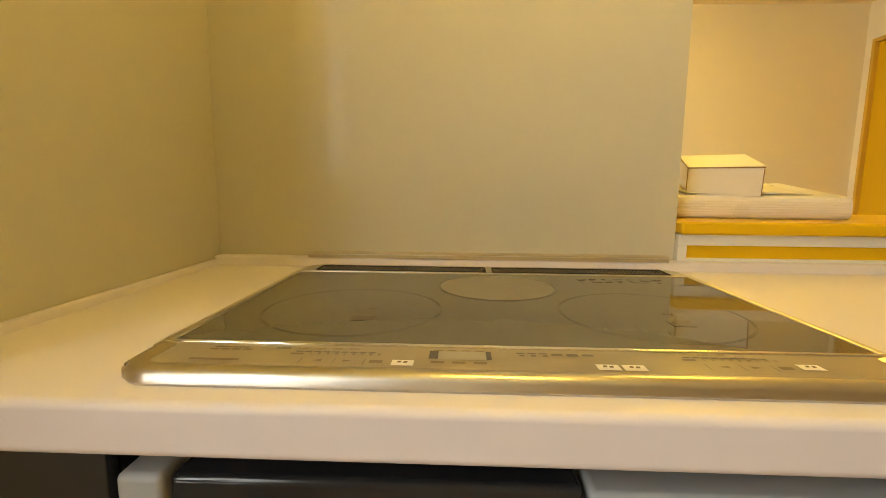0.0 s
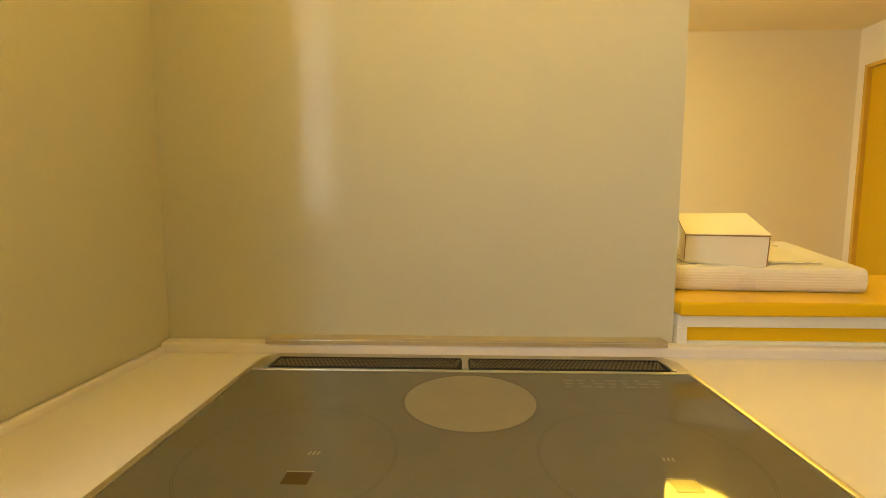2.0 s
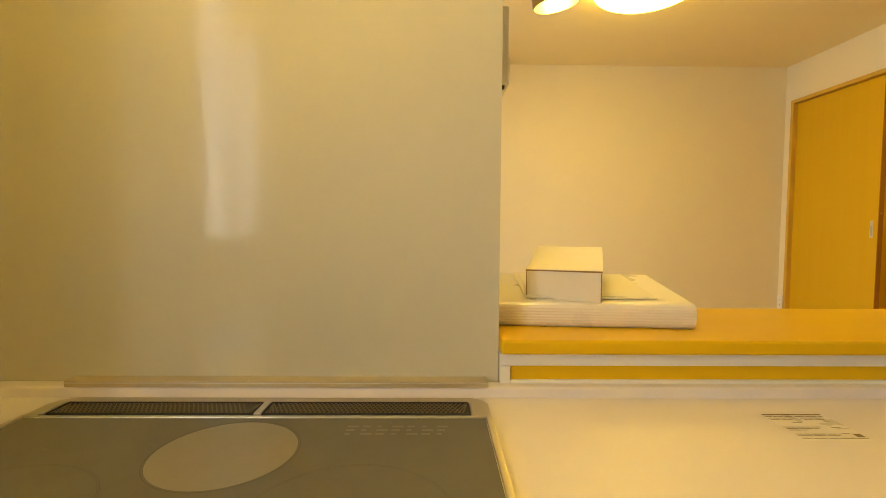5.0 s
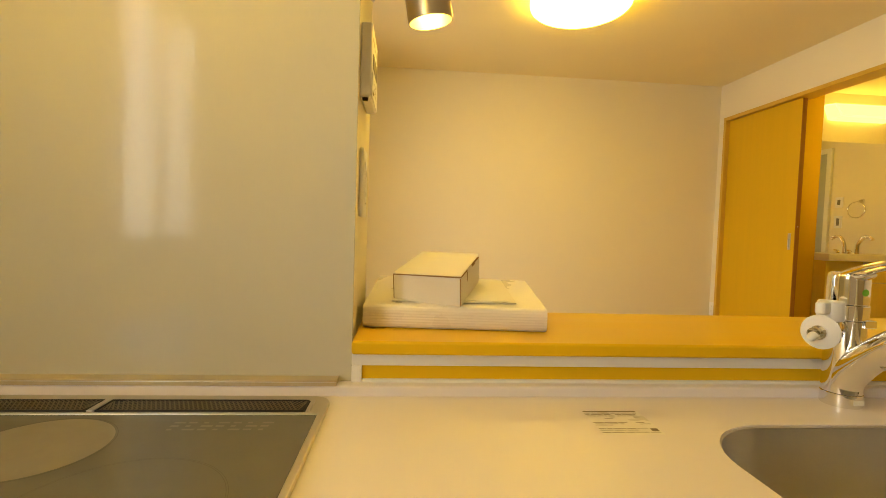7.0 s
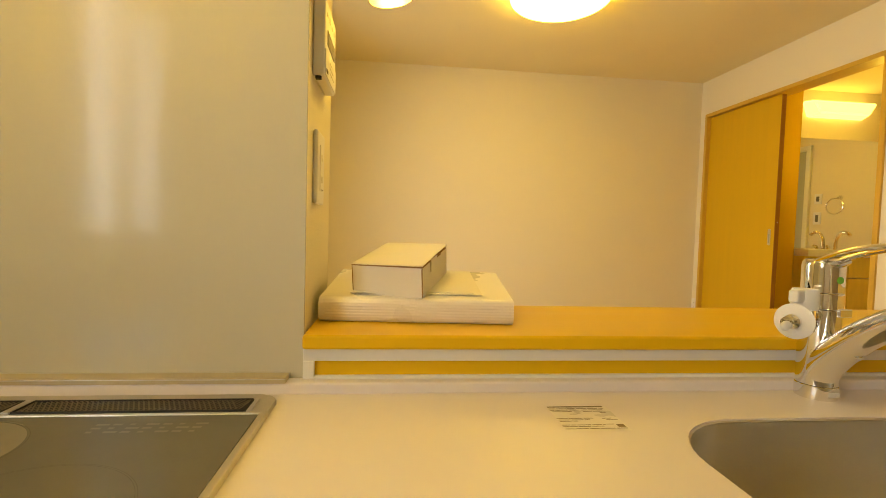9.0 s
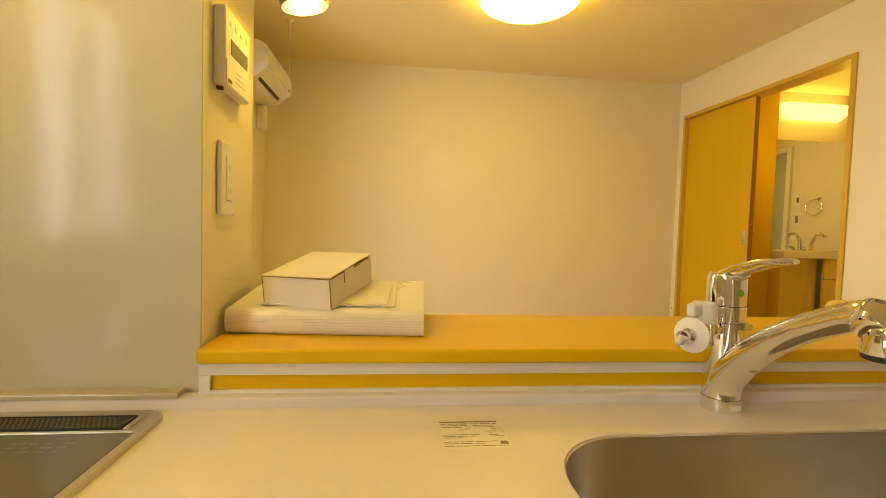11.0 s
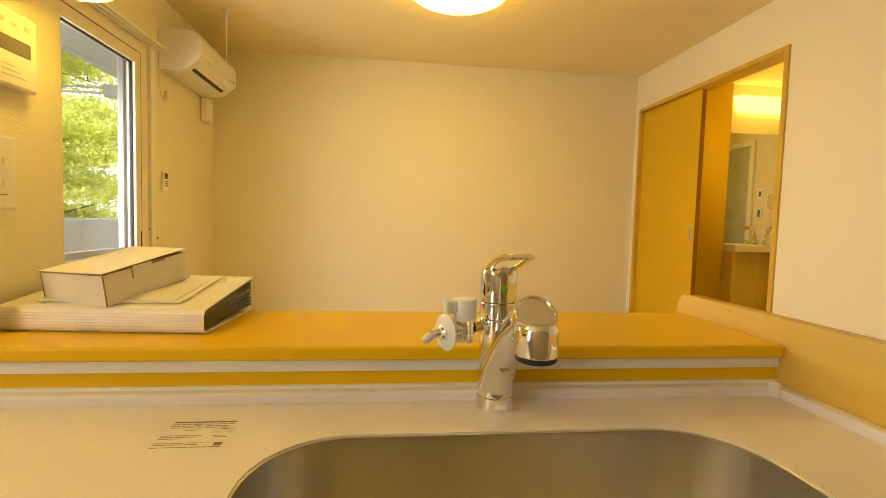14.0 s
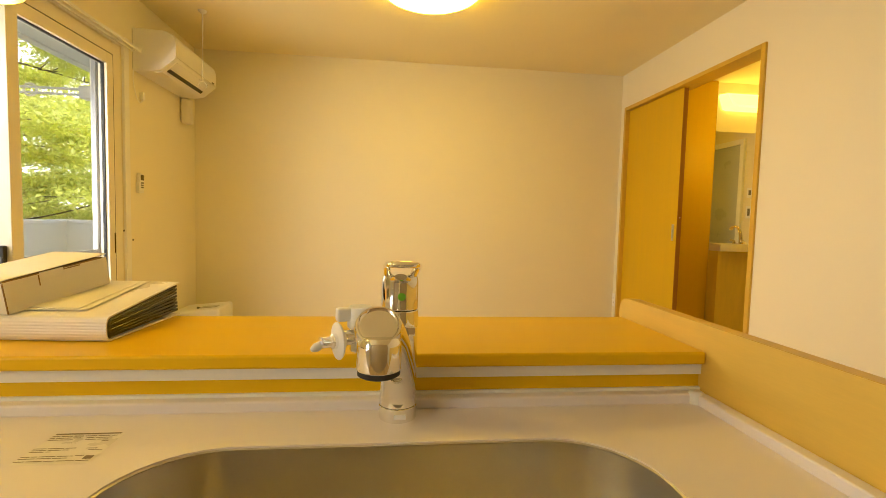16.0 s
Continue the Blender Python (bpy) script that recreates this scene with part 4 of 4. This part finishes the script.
KM = Matrix.Translation((0.9195, 0.1620, 0.9760)) @ pose(0, 0, 0, 0, 0, -19.3) @ pose(0, 0, 0, 9.3, 0, 0)
kb = thing("carton", (1.0, 0.2, 0.976), "small closed white card box lying across the binder", "box")
KW, KL, KH = 0.124, 0.178, 0.0525
part("body", turned(box(0, KW, 0, KL, 0.0, KH, 0.0008), KM), CARD, kb)
lid = box(-0.0006, KW + 0.0012, -0.0012, KL, KH + 0.0010, KH + 0.0024, 0.0006)
part("lid", turned(lid, KM @ Matrix.Translation((0, 0, KH)) @ pose(0, 0, 0, 0.9, -0.6, 0) @ Matrix.Translation((0, 0, -KH))), CARD, kb, "card lid lifting slightly")
part("lid_gap", turned(box(-0.0004, KW + 0.0010, -0.0010, KL - 0.01, KH - 0.0006, KH + 0.0014), KM), CARDIN, kb, "raw brown card edge")
part("corner_fold", turned(box(KW - 0.0012, KW + 0.0004, -0.0005, 0.0012, 0.001, KH - 0.002), KM), CARDIN, kb)
part("corner_fold", turned(box(-0.0004, 0.0008, -0.0005, 0.0008, 0.001, KH - 0.001), KM), CARDIN, kb)
part("tab", turned(box(KW - 0.0002, KW + 0.0014, 0.055, 0.095, KH - 0.010, KH + 0.0018, 0.0004), KM), CARD, kb, "tuck-in card tab")
part("tab_slit", turned(box(KW + 0.0002, KW + 0.0010, 0.053, 0.0546, KH - 0.020, KH - 0.002), KM), CARDIN, kb)
part("tab_slit", turned(box(KW + 0.0002, KW + 0.0010, 0.0955, 0.125, KH - 0.0035, KH - 0.0015), KM), CARDIN, kb)

# ---- fittings on the wall end ----
WX = 0.855
rc = thing("water_heater_remote", (WX, 0.1540, 1.3800), "white wall-mounted water heater remote with a grey display", "control panel")
part("case", box(WX, WX + 0.019, 0.1000, 0.2220, 1.3260, 1.4480, 0.004, 3), WHITE, rc)
part("display", box(WX + 0.0185, WX + 0.0200, 0.1230, 0.2060, 1.3800, 1.4040, 0.0005), LCD, rc, "grey display")
part("flap", box(WX + 0.0185, WX + 0.0205, 0.1030, 0.2190, 1.3290, 1.3680, 0.001), WHITE, rc)
part("mark", box(WX + 0.0200, WX + 0.0212, 0.1080, 0.1240, 1.3340, 1.3390), PRINT, rc)
for k in range(4):
    part("button_print", box(WX + 0.0186, WX + 0.0196, 0.1160 + 0.026 * k, 0.1260 + 0.026 * k, 1.4230, 1.4280 + 0.003 * (k % 2), 0.0003), FAINT, rc)
for k in range(3):
    part("print_line", box(WX + 0.0203, WX + 0.0210, 0.1440, 0.1940 - 0.012 * k, 1.3420 + 0.008 * k, 1.3436 + 0.008 * k), FAINT, rc)
part("foot", box(WX + 0.004, WX + 0.013, 0.1040, 0.1120, 1.3210, 1.3270, 0.001), RUBBER, rc)
oc = thing("wall_outlet", (WX, 0.1510, 1.1870), "white double wall socket plate", "socket")
part("plate", box(WX, WX + 0.008, 0.1170, 0.1880, 1.1280, 1.2470, 0.004, 3), WHITE, oc)
part("insert", box(WX + 0.0075, WX + 0.0095, 0.1390, 0.1660, 1.1500, 1.2250, 0.001), WHITE, oc)
for z in (1.1690, 1.2050):
    for y in (0.1475, 0.1565):
        part("slot", box(WX + 0.0090, WX + 0.0098, y - 0.001, y + 0.001, z - 0.005, z + 0.005), FAINT, oc)
part("seam", box(WX + 0.0090, WX + 0.0097, 0.1410, 0.1640, 1.1515, 1.1525), LCDDARK, oc)

# spot lamp on the wall end
SXc, SYc, SZc = 0.9725, 0.199, 1.496
sp = thing("spot_lamp", (WX, 0.2, 1.55), "satin metal cylinder spotlight on the wall end, lit", "spotlight")
shade = bmesh.new()
lathe([(0.0420, 0.0), (0.0420, 0.135), (0.036, 0.142), (0.0, 0.143)], (0, 0, 0), steps=48, bm=shade)
lathe([(0.0420, 0.0), (0.0395, 0.0), (0.0390, 0.05), (0.0385, 0.12), (0.0, 0.125)], (0, 0, 0), steps=48, bm=shade)
SM = Matrix.Translation((SXc, SYc, SZc)) @ pose(0, 0, 0, 4, -10, 0)
part("shade", turned(shade, SM), SPOTMETAL, sp)
part("lamp", turned(lathe([(0, 0.030), (0.014, 0.031), (0.024, 0.038), (0.027, 0.055), (0.020, 0.085), (0.013, 0.10), (0, 0.10)], steps=28), SM), SPOTGLOW, sp, "glowing warm lamp")
part("wall_base", lathe([(0, 0), (0.040, 0), (0.040, 0.014), (0.034, 0.018), (0, 0.018)], (WX, 0.175, 1.585), (1, 0, 0), 36), WHITE, sp)
part("arm", tube([(WX + 0.015, 0.175, 1.585), (WX + 0.06, 0.19, 1.588), (SXc - 0.03, SYc, 1.58)], [0.007, 0.007, 0.007], 12), SPOTMETAL, sp)
wire = thing("cable_stub", (WX, 0.205, 1.53), "short grey cable clip under the lamp base", "cable")
part("clip", tube([(WX + 0.002, 0.165, 1.545), (WX + 0.010, 0.180, 1.527), (WX + 0.010, 0.200, 1.528), (WX + 0.002, 0.214, 1.544)], [0.003] * 4, 8), ALU, wire)

# ---- ceiling lamps ----
def dome_lamp(x, y, r, drop, label, glow):
    ob = thing("ceiling_light", (x, y, CEIL), label, "ceiling light")
    part("base", lathe([(0, 0), (r * 0.97, 0), (r * 0.99, -0.02), (r * 0.94, -0.035), (0, -0.035)], (x, y, CEIL), steps=56), WHITE, ob)
    prof_ = [(r, -0.03), (r * 1.0, -0.05)] + [(r * math.cos(radians(a)), -0.05 - (drop - 0.05) * math.sin(radians(a))) for a in range(10, 90, 10)] + [(0, -drop)]
    part("diffuser", lathe(prof_, (x, y, CEIL), steps=56), glow, ob, "glowing milky diffuser")
    return ob


dome_lamp(1.815, 1.74, 0.262, 0.110, "round white ceiling light of the living room, lit", DIFFUSER)
hood = thing("range_hood", (0.53, -0.2, 1.80), "plain white range hood above the hob, with an added fill lamp", "range hood")
part("canopy", box(0.10, 0.84, -0.50, 0.05, 1.80, 1.86, 0.004), WHITEMETAL, hood)
part("duct_box", box(0.20, 0.74, -0.30, 0.05, 1.86, CEIL, 0.004), WHITEMETAL, hood)
part("filter", box(0.30, 0.66, -0.28, -0.02, 1.793, 1.80, 0.002), STEEL, hood)
# added glow disc that goes with the fill lamp under the hood
part("lamp", lathe([(0, 0), (0.035, 0), (0.032, -0.008), (0, -0.010)], (0.60, -0.42, 1.80), steps=24), HOODFILL, hood, "added round glow disc for warm fill light")

# ---- air conditioner ----
ac = thing("air_conditioner", (XL, 2.48, 1.93), "white wall-mounted split air conditioner", "air conditioner")
AY0, AY1 = 2.185, 2.80
sect = [(XL, 1.944), (XL + 0.10, 1.944), (XL + 0.150, 1.955), (XL + 0.225, 2.020), (XL + 0.230, 2.030), (XL + 0.230, 2.118), (XL + 0.218, 2.150), (XL + 0.17, 2.172), (XL, 2.178)]
bma = bmesh.new()
ea, eb = [bma.verts.new((x, AY0, z)) for x, z in sect], [bma.verts.new((x, AY1, z)) for x, z in sect]
bma.faces.new(ea), bma.faces.new(eb[::-1])
for k in range(len(sect)):
    bma.faces.new((ea[k], ea[(k + 1) % len(sect)], eb[(k + 1) % len(sect)], eb[k]))
bmesh.ops.bevel(bma, geom=[e for e in bma.edges if e.calc_face_angle(0) > 0.9], offset=0.008, segments=3, affect="EDGES")
part("casing", bma, WHITE, ac)
part("outlet_slot", turned(box(-0.011, 0.011, AY0 + 0.055, AY1 - 0.085, -0.003, 0.003, 0.001), Matrix.Translation((XL + 0.166, 0, 1.968)) @ pose(0, 0, 0, 0, -41, 0)), DARKCAB, ac, "dark air outlet")
part("louvre", turned(box(-0.028, 0.022, AY0 + 0.04, AY1 - 0.02, -0.0015, 0.0025, 0.001), Matrix.Translation((XL + 0.199, 0, 1.9965)) @ pose(0, 0, 0, 0, -41, 0)), WHITE, ac)
part("seam", box(XL + 0.2300, XL + 0.2330, AY0 + 0.01, AY1 - 0.01, 2.0295, 2.0310), FAINT, ac)
part("inlet_print", turned(box(-0.02, 0.02, AY0 + 0.03, AY0 + 0.13, -0.0015, 0.0015), Matrix.Translation((XL + 0.125, 0, 1.9480)) @ pose(0, 0, 0, 0, -12, 0)), CARD, ac)
part("display_mark", box(XL + 0.231, XL + 0.2335, AY1 - 0.075, AY1 - 0.045, 2.036, 2.044, 0.0005), LCDDARK, ac)
part("back_plate", box(XL, XL + 0.004, AY0 - 0.006, AY0, 1.95, 2.17, 0.001), FAINT, ac)
cord = thing("power_cord", (XL, 2.18, 1.80), "white air conditioner power cord with its plug", "cord")
part("wire", tube([(XL + 0.008, 2.180, 1.955), (XL + 0.008, 2.172, 1.89), (XL + 0.010, 2.195, 1.81), (XL + 0.010, 2.235, 1.775), (XL + 0.018, 2.262, 1.80)], [0.003] * 5, 8), WHITE, cord)
part("plug", box(XL, XL + 0.024, 2.248, 2.272, 1.795, 1.840, 0.006, 3), WHITE, cord)
cv = thing("pipe_cover", (XL, 2.82, 1.77), "cream plastic pipe cover under the air conditioner", "pipe cover")
part("cover", box(XL, XL + 0.06, 2.770, 2.862, 1.770, 1.9435, 0.018, 4), CARD, cv)
part("clip", box(XL + 0.0595, XL + 0.064, 2.80, 2.81, 1.84, 1.88, 0.002), WHITE, cv)
rm = thing("wall_remote", (XL, 2.222, 1.27), "white air conditioner remote in its wall holder", "remote control")
part("holder", box(XL, XL + 0.020, 2.197, 2.247, 1.255, 1.315, 0.003), WHITE, rm)
part("handset", box(XL + 0.004, XL + 0.024, 2.200, 2.244, 1.268, 1.368, 0.005, 3), WHITE, rm)
part("display", box(XL + 0.0235, XL + 0.0250, 2.205, 2.239, 1.328, 1.360, 0.0005), LCDDARK, rm, "dark display")
for r in range(3):
    part("button", box(XL + 0.0235, XL + 0.0252, 2.208, 2.236, 1.283 + 0.013 * r, 1.291 + 0.013 * r, 0.001), LCD, rm)
for y, z in ((2.11, 1.36), (2.07, 1.04), (2.16, 0.985)):
    pin = single("wall_pin", lathe([(0, 0), (0.006, 0), (0.005, 0.004), (0, 0.005)], (XL, y, z), (1, 0, 0), 12), LCD, (XL, y, z), "small grey wall pin", "pin", "wall pins")
# hanging rod for laundry
RX, RY = 0.487, 2.34
hr = thing("laundry_hanger_rod", (RX, RY, CEIL), "thin white laundry hanging rod with a ring, under the ceiling", "hanging rod")
part("rod", lathe([(0, 0), (0.0028, 0), (0.0028, 0.29), (0.0045, 0.295), (0.0045, 0.40), (0, 0.40)], (RX, RY, 1.945), steps=14), WHITE, hr)
part("ceiling_plate", lathe([(0, 0), (0.026, 0), (0.024, -0.006), (0.010, -0.018), (0, -0.019)], (RX, RY, CEIL), steps=28), WHITE, hr)
part("ring", tube([(RX + 0.022 * math.sin(radians(a)) * 0.85, RY + 0.022 * math.sin(radians(a)) * 0.5, 1.920 + 0.024 * math.cos(radians(a))) for a in range(0, 361, 30)], [0.0032] * 13, 8), WHITE, hr)
hs = thing("panel_heater", (0.34, 2.69, FLOOR), "low white heater with a sloping top by the wall", "heater")
hb = box(0.19, 0.50, 2.56, 2.84, 0.03, 0.50, 0.018, 3)
for v in hb.verts:
    if v.co.z > 0.4:
        v.co.z += 0.10 * (v.co.x - 0.345)
part("body", hb, WHITE, hs)
part("foot", box(0.22, 0.48, 2.58, 2.82, 0.0, 0.031, 0.004), LCD, hs)
part("control_plate", turned(box(-0.055, 0.055, -0.030, 0.030, 0.0, 0.006, 0.002), pose(0.415, 2.63, 0.508, 0, -5.7, 0)), FAINT, hs, "grey control plate")
part("knob", lathe([(0, 0), (0.012, 0), (0.011, 0.010), (0, 0.011)], (0.345, 2.62, 0.499), steps=16), LCD, hs)
wo = thing("wall_socket", (XR, 2.985, 0.51), "white wall socket beside the sliding door", "socket")
part("plate", box(XR - 0.008, XR, 2.960, 3.012, 0.46, 0.57, 0.003), WHITE, wo)
for z in (0.495, 0.535):
    part("slot", box(XR - 0.0088, XR - 0.0076, 2.982, 2.985, z - 0.006, z + 0.006), LCDDARK, wo)

# ---- washroom things ----
setting("washroom_ceiling", box(XR + 0.111, 5.129, 0.901, MY - 0.001, 2.255, 2.30), PLASTER, "low papered washroom ceiling", "ceiling")
# a single upright wooden board; no cupboard is built behind it
wp = thing("washroom_board", (3.86, 2.68, FLOOR), "tall orange-brown veneered board beside the vanity", "cupboard")
part("board", box(XR + 0.112, 4.085, 2.660, 2.690, 0.002, 2.250, 0.002), WOODZ, wp)
part("edge_band", box(4.085, 4.088, 2.660, 2.690, 0.002, 2.250), TRIMWOOD, wp)
va = thing("vanity_unit", (4.45, 2.6, FLOOR), "washroom vanity with a pale ledge and brown cabinet", "vanity")
part("ledge", box(4.092, 4.95, 2.54, MY, 0.964, 1.017, 0.004, 3), CREAM, va, "pale cream ledge")
part("cabinet_side", box(4.092, 4.12, 2.56, MY, 0.0, 0.963, 0.002), VANITYWOOD, va)
part("cabinet_door", box(4.12, 4.46, 2.62, 2.64, 0.0, 0.963, 0.002), VANITYWOOD, va)
part("drawer_panel", box(4.464, 4.94, 2.56, 2.58, 0.0, 0.80, 0.002), VANITYWOOD, va)
part("upper_panel", box(4.464, 4.94, 2.56, 2.58, 0.806, 0.963, 0.002), VANITYWOOD, va)
mi = thing("wall_mirror", (4.5, MY, 1.45), "large frameless washroom mirror above the vanity", "mirror")
part("glass", box(4.104, 4.95, MY - 0.008, MY, 1.018, 1.882, 0.001), MIRROR, mi, "mirror glass")
part("edge", box(4.098, 4.104, MY - 0.010, MY, 1.018, 1.888, 0.001), WHITEMETAL, mi)
vl = thing("vanity_light", (4.36, MY, 2.08), "glowing yellow wall lamp above the mirror", "wall lamp")
bml = bmesh.new()
la = [(4.150, MY - 0.002, 2.035), (4.640, MY - 0.002, 2.035), (4.690, MY - 0.002, 2.160), (4.105, MY - 0.002, 2.160)]
lb_ = [(4.190, MY - 0.10, 2.055), (4.600, MY - 0.10, 2.055), (4.670, MY - 0.10, 2.150), (4.125, MY - 0.10, 2.150)]
qa, qb = [bml.verts.new(c) for c in la], [bml.verts.new(c) for c in lb_]
bml.faces.new(qa), bml.faces.new(qb[::-1])
for k in range(4):
    bml.faces.new((qa[k], qa[(k + 1) % 4], qb[(k + 1) % 4], qb[k]))
bmesh.ops.bevel(bml, geom=bml.edges[:], offset=0.012, segments=3, affect="EDGES")
part("diffuser", bml, VANITYGLOW, vl, "glowing yellow diffuser")
wt = thing("washroom_tap", (4.42, 2.63, 1.017), "small curved basin tap with a chrome lever", "tap")
part("spout", tube([(4.42, 2.64, 1.017), (4.42, 2.635, 1.09), (4.42, 2.60, 1.145), (4.42, 2.55, 1.15), (4.42, 2.525, 1.13)], [0.014, 0.013, 0.012, 0.012, 0.014], 14), GOLDCHROME, wt)
part("lever", tube([(4.36, 2.645, 1.017), (4.36, 2.64, 1.035), (4.335, 2.63, 1.045)], [0.012, 0.011, 0.007], 12), GOLDCHROME, wt)
EX = 5.13
tr = thing("towel_ring", (EX, 2.06, 1.43), "chrome towel ring on the washroom wall", "towel ring")
part("mount", lathe([(0, 0), (0.022, 0), (0.020, 0.012), (0.010, 0.03), (0, 0.03)], (EX, 2.09, 1.49), (-1, 0, 0), 20), CHROME, tr)
part("ring", tube([(EX - 0.03, 2.06 + 0.085 * math.sin(radians(a)), 1.41 + 0.075 * math.cos(radians(a))) for a in range(0, 361, 30)], [0.005] * 13, 8), CHROME, tr)
for z0, z1 in ((1.44, 1.54), (1.24, 1.36)):
    sw = thing("wall_switch", (EX, 1.86, z0), "white switch plate on the washroom wall", "switch", "washroom plates")
    part("plate", box(EX - 0.009, EX, 1.82, 1.90, z0, z1, 0.003), WHITE, sw)
    part("rocker", box(EX - 0.0115, EX - 0.0085, 1.845, 1.875, z0 + 0.025, z1 - 0.025, 0.001), LCD, sw)
bd = thing("door_3", (EX, 1.35, FLOOR), "grey bathroom door panel in a white frame", "door", kind="structure")
part("panel", box(EX - 0.012, EX - 0.002, 1.03, 1.72, 0.02, 1.98, 0.002), BATHDOOR, bd)
part("frame", box(EX - 0.03, EX - 0.002, 1.72, 1.77, 0.0, 2.03, 0.003), WHITEMETAL, bd)
part("frame", box(EX - 0.03, EX - 0.002, 0.98, 1.03, 0.0, 2.03, 0.003), WHITEMETAL, bd)
part("frame", box(EX - 0.03, EX - 0.002, 1.03, 1.72, 1.98, 2.03, 0.003), WHITEMETAL, bd)

# ---- outside ----
haze = bmesh.new()
for k in range(24):
    a0, a1 = radians(80 + 100 * k / 24), radians(80 + 100 * (k + 1) / 24)
    haze.faces.new([haze.verts.new((70 * math.cos(a), 70 * math.sin(a), z)) for a, z in ((a0, -3.2), (a1, -3.2), (a1, 45), (a0, 45))])
setting("backdrop", haze, glowing("white_sky", (1.0, 1.0, 1.0), 0.9), "plain bright white sky in the distance", "sky")
setting("ground", box(-900, 900, -900, 900, -3.4, -3.2), GROUND, "flat ground far below the balcony", "ground")
setting("balcony_floor", box(-1.22, -0.001, -2.2, 3.72, -0.3, -0.08), RENDERWHITE, "white balcony floor slab", "balcony floor")
par = box(-1.22, -1.10, -2.2, 3.60, -0.08, 1.035)
box(-1.22, -0.001, 3.60, 3.72, -0.08, 1.035, bm=par)
setting("parapet", par, RENDERWHITE, "white rendered balcony parapet", "parapet")
cp = box(-1.245, -1.075, -2.2, 3.575, 1.036, 1.065, 0.004)
box(-1.245, -0.001, 3.575, 3.745, 1.036, 1.065, 0.004, bm=cp)
setting("parapet_cap", cp, WHITEMETAL, "white metal cap on the balcony parapet", "parapet cap")
setting("eave", box(-1.15, -0.001, -2.3, 4.6, 2.46, 2.60, 0.01), RENDERWHITE, "white soffit over the balcony", "eave")
setting("roof", box(-1.2, 5.6, -2.5, 4.7, 2.601, 2.72), RENDERWHITE, "flat roof slab over the flat", "roof")
setting("gutter", box(-1.22, -1.152, -2.3, 4.6, 2.44, 2.56, 0.02, 3), WHITEMETAL, "white gutter along the eave", "gutter")
pb = thing("laundry_pole_bracket", (0.0, 2.32, 1.85), "grey metal laundry pole bracket outside the window", "bracket")
part("base", box(-0.045, -0.001, 2.275, 2.375, 1.765, 1.905, 0.008), ALU, pb)
part("hub", box(-0.185, -0.045, 2.29, 2.36, 1.795, 1.870, 0.012), ALU, pb)
for z in (1.822, 1.853):
    part("arm", box(-0.85, -0.185, 2.316, 2.334, z - 0.006, z + 0.006, 0.003), ALU, pb)
for x in (-0.46, -0.72):
    part("ring", tube([(x + 0.034 * math.sin(radians(a)), 2.325, 1.838 + 0.034 * math.cos(radians(a))) for a in range(0, 361, 30)], [0.007] * 13, 8), ALU, pb)


def tree(name, x, y, base, height, spread, leaves, seed, label):
    """A tapered trunk with forking limbs and a crown of many small leaves."""
    r = random.Random(seed)
    ob = thing(name, (x, y, base), label, "tree")
    trunk = bmesh.new()
    top = base + height
    tube([(x, y, base), (x + 0.1, y - 0.05, base + height * 0.3), (x - 0.05, y, base + height * 0.6), (x, y + 0.1, base + height * 0.92)], [0.20, 0.15, 0.09, 0.03], 10, bm=trunk)
    tips = []
    for k in range(34):
        h0 = base + height * r.uniform(0.10, 0.90)
        a = r.uniform(0, 2 * math.pi)
        reach = spread * r.uniform(0.55, 1.0) * (1.15 - 0.5 * (h0 - base) / height)
        ex, ey, ez = x + reach * math.cos(a), y + reach * math.sin(a), h0 + reach * r.uniform(-0.10, 0.35)
        mx, my, mz = x + 0.5 * reach * math.cos(a + 0.2), y + 0.5 * reach * math.sin(a + 0.2), h0 + 0.3 * (ez - h0) + 0.1
        tube([(x, y, h0), (mx, my, mz), (ex, ey, ez)], [0.032, 0.018, 0.006], 6, bm=trunk)
        for j in range(4):
            f = r.uniform(0.35, 1.0)
            bx, by, bz = x + (ex - x) * f, y + (ey - y) * f, h0 + (ez - h0) * f
            tx, ty, tz = bx + r.gauss(0, 0.45), by + r.gauss(0, 0.45), bz + r.uniform(-0.15, 0.35)
            tube([(bx, by, bz), (tx, ty, tz)], [0.014, 0.005], 5, bm=trunk)
            tips.append((tx, ty, tz))
        tips.append((ex, ey, ez))
    part("trunk", trunk, BARK, ob)
    verts, faces = [], []
    for k in range(leaves):
        c = r.choice(tips)
        p = Vector((c[0] + r.gauss(0, 0.38), c[1] + r.gauss(0, 0.38), c[2] + r.gauss(0, 0.12)))
        size = r.uniform(0.07, 0.13)
        m = Euler((r.gauss(0, 0.6), r.gauss(0, 0.6), r.uniform(0, 6.28))).to_matrix()
        n = len(verts)
        for q in ((-0.5, 0, 0), (0, -0.28, 0.05), (0.6, 0, 0), (0, 0.28, 0.05)):
            verts.append(tuple(p + size * (m @ Vector(q))))
        faces.append((n, n + 1, n + 2, n + 3))
    me = bpy.data.meshes.new("crown")
    me.from_pydata([tuple(Vector(v) - ORIGIN[ob]) for v in verts], [], faces)
    me.materials.append(LEAF)
    crown = new("crown", me)
    crown.parent = ob
    tagged(crown, "yellow-green leaf crown with gaps", kind="stuff")
    return ob


tree("tree", -7.2, 9.6, -3.2, 10.6, 4.7, 95000, 5, "broad yellow-green tree behind the balcony")
tree("tree", -11.5, 16.5, -3.2, 10.0, 4.8, 40000, 9, "tall green tree farther behind the balcony")
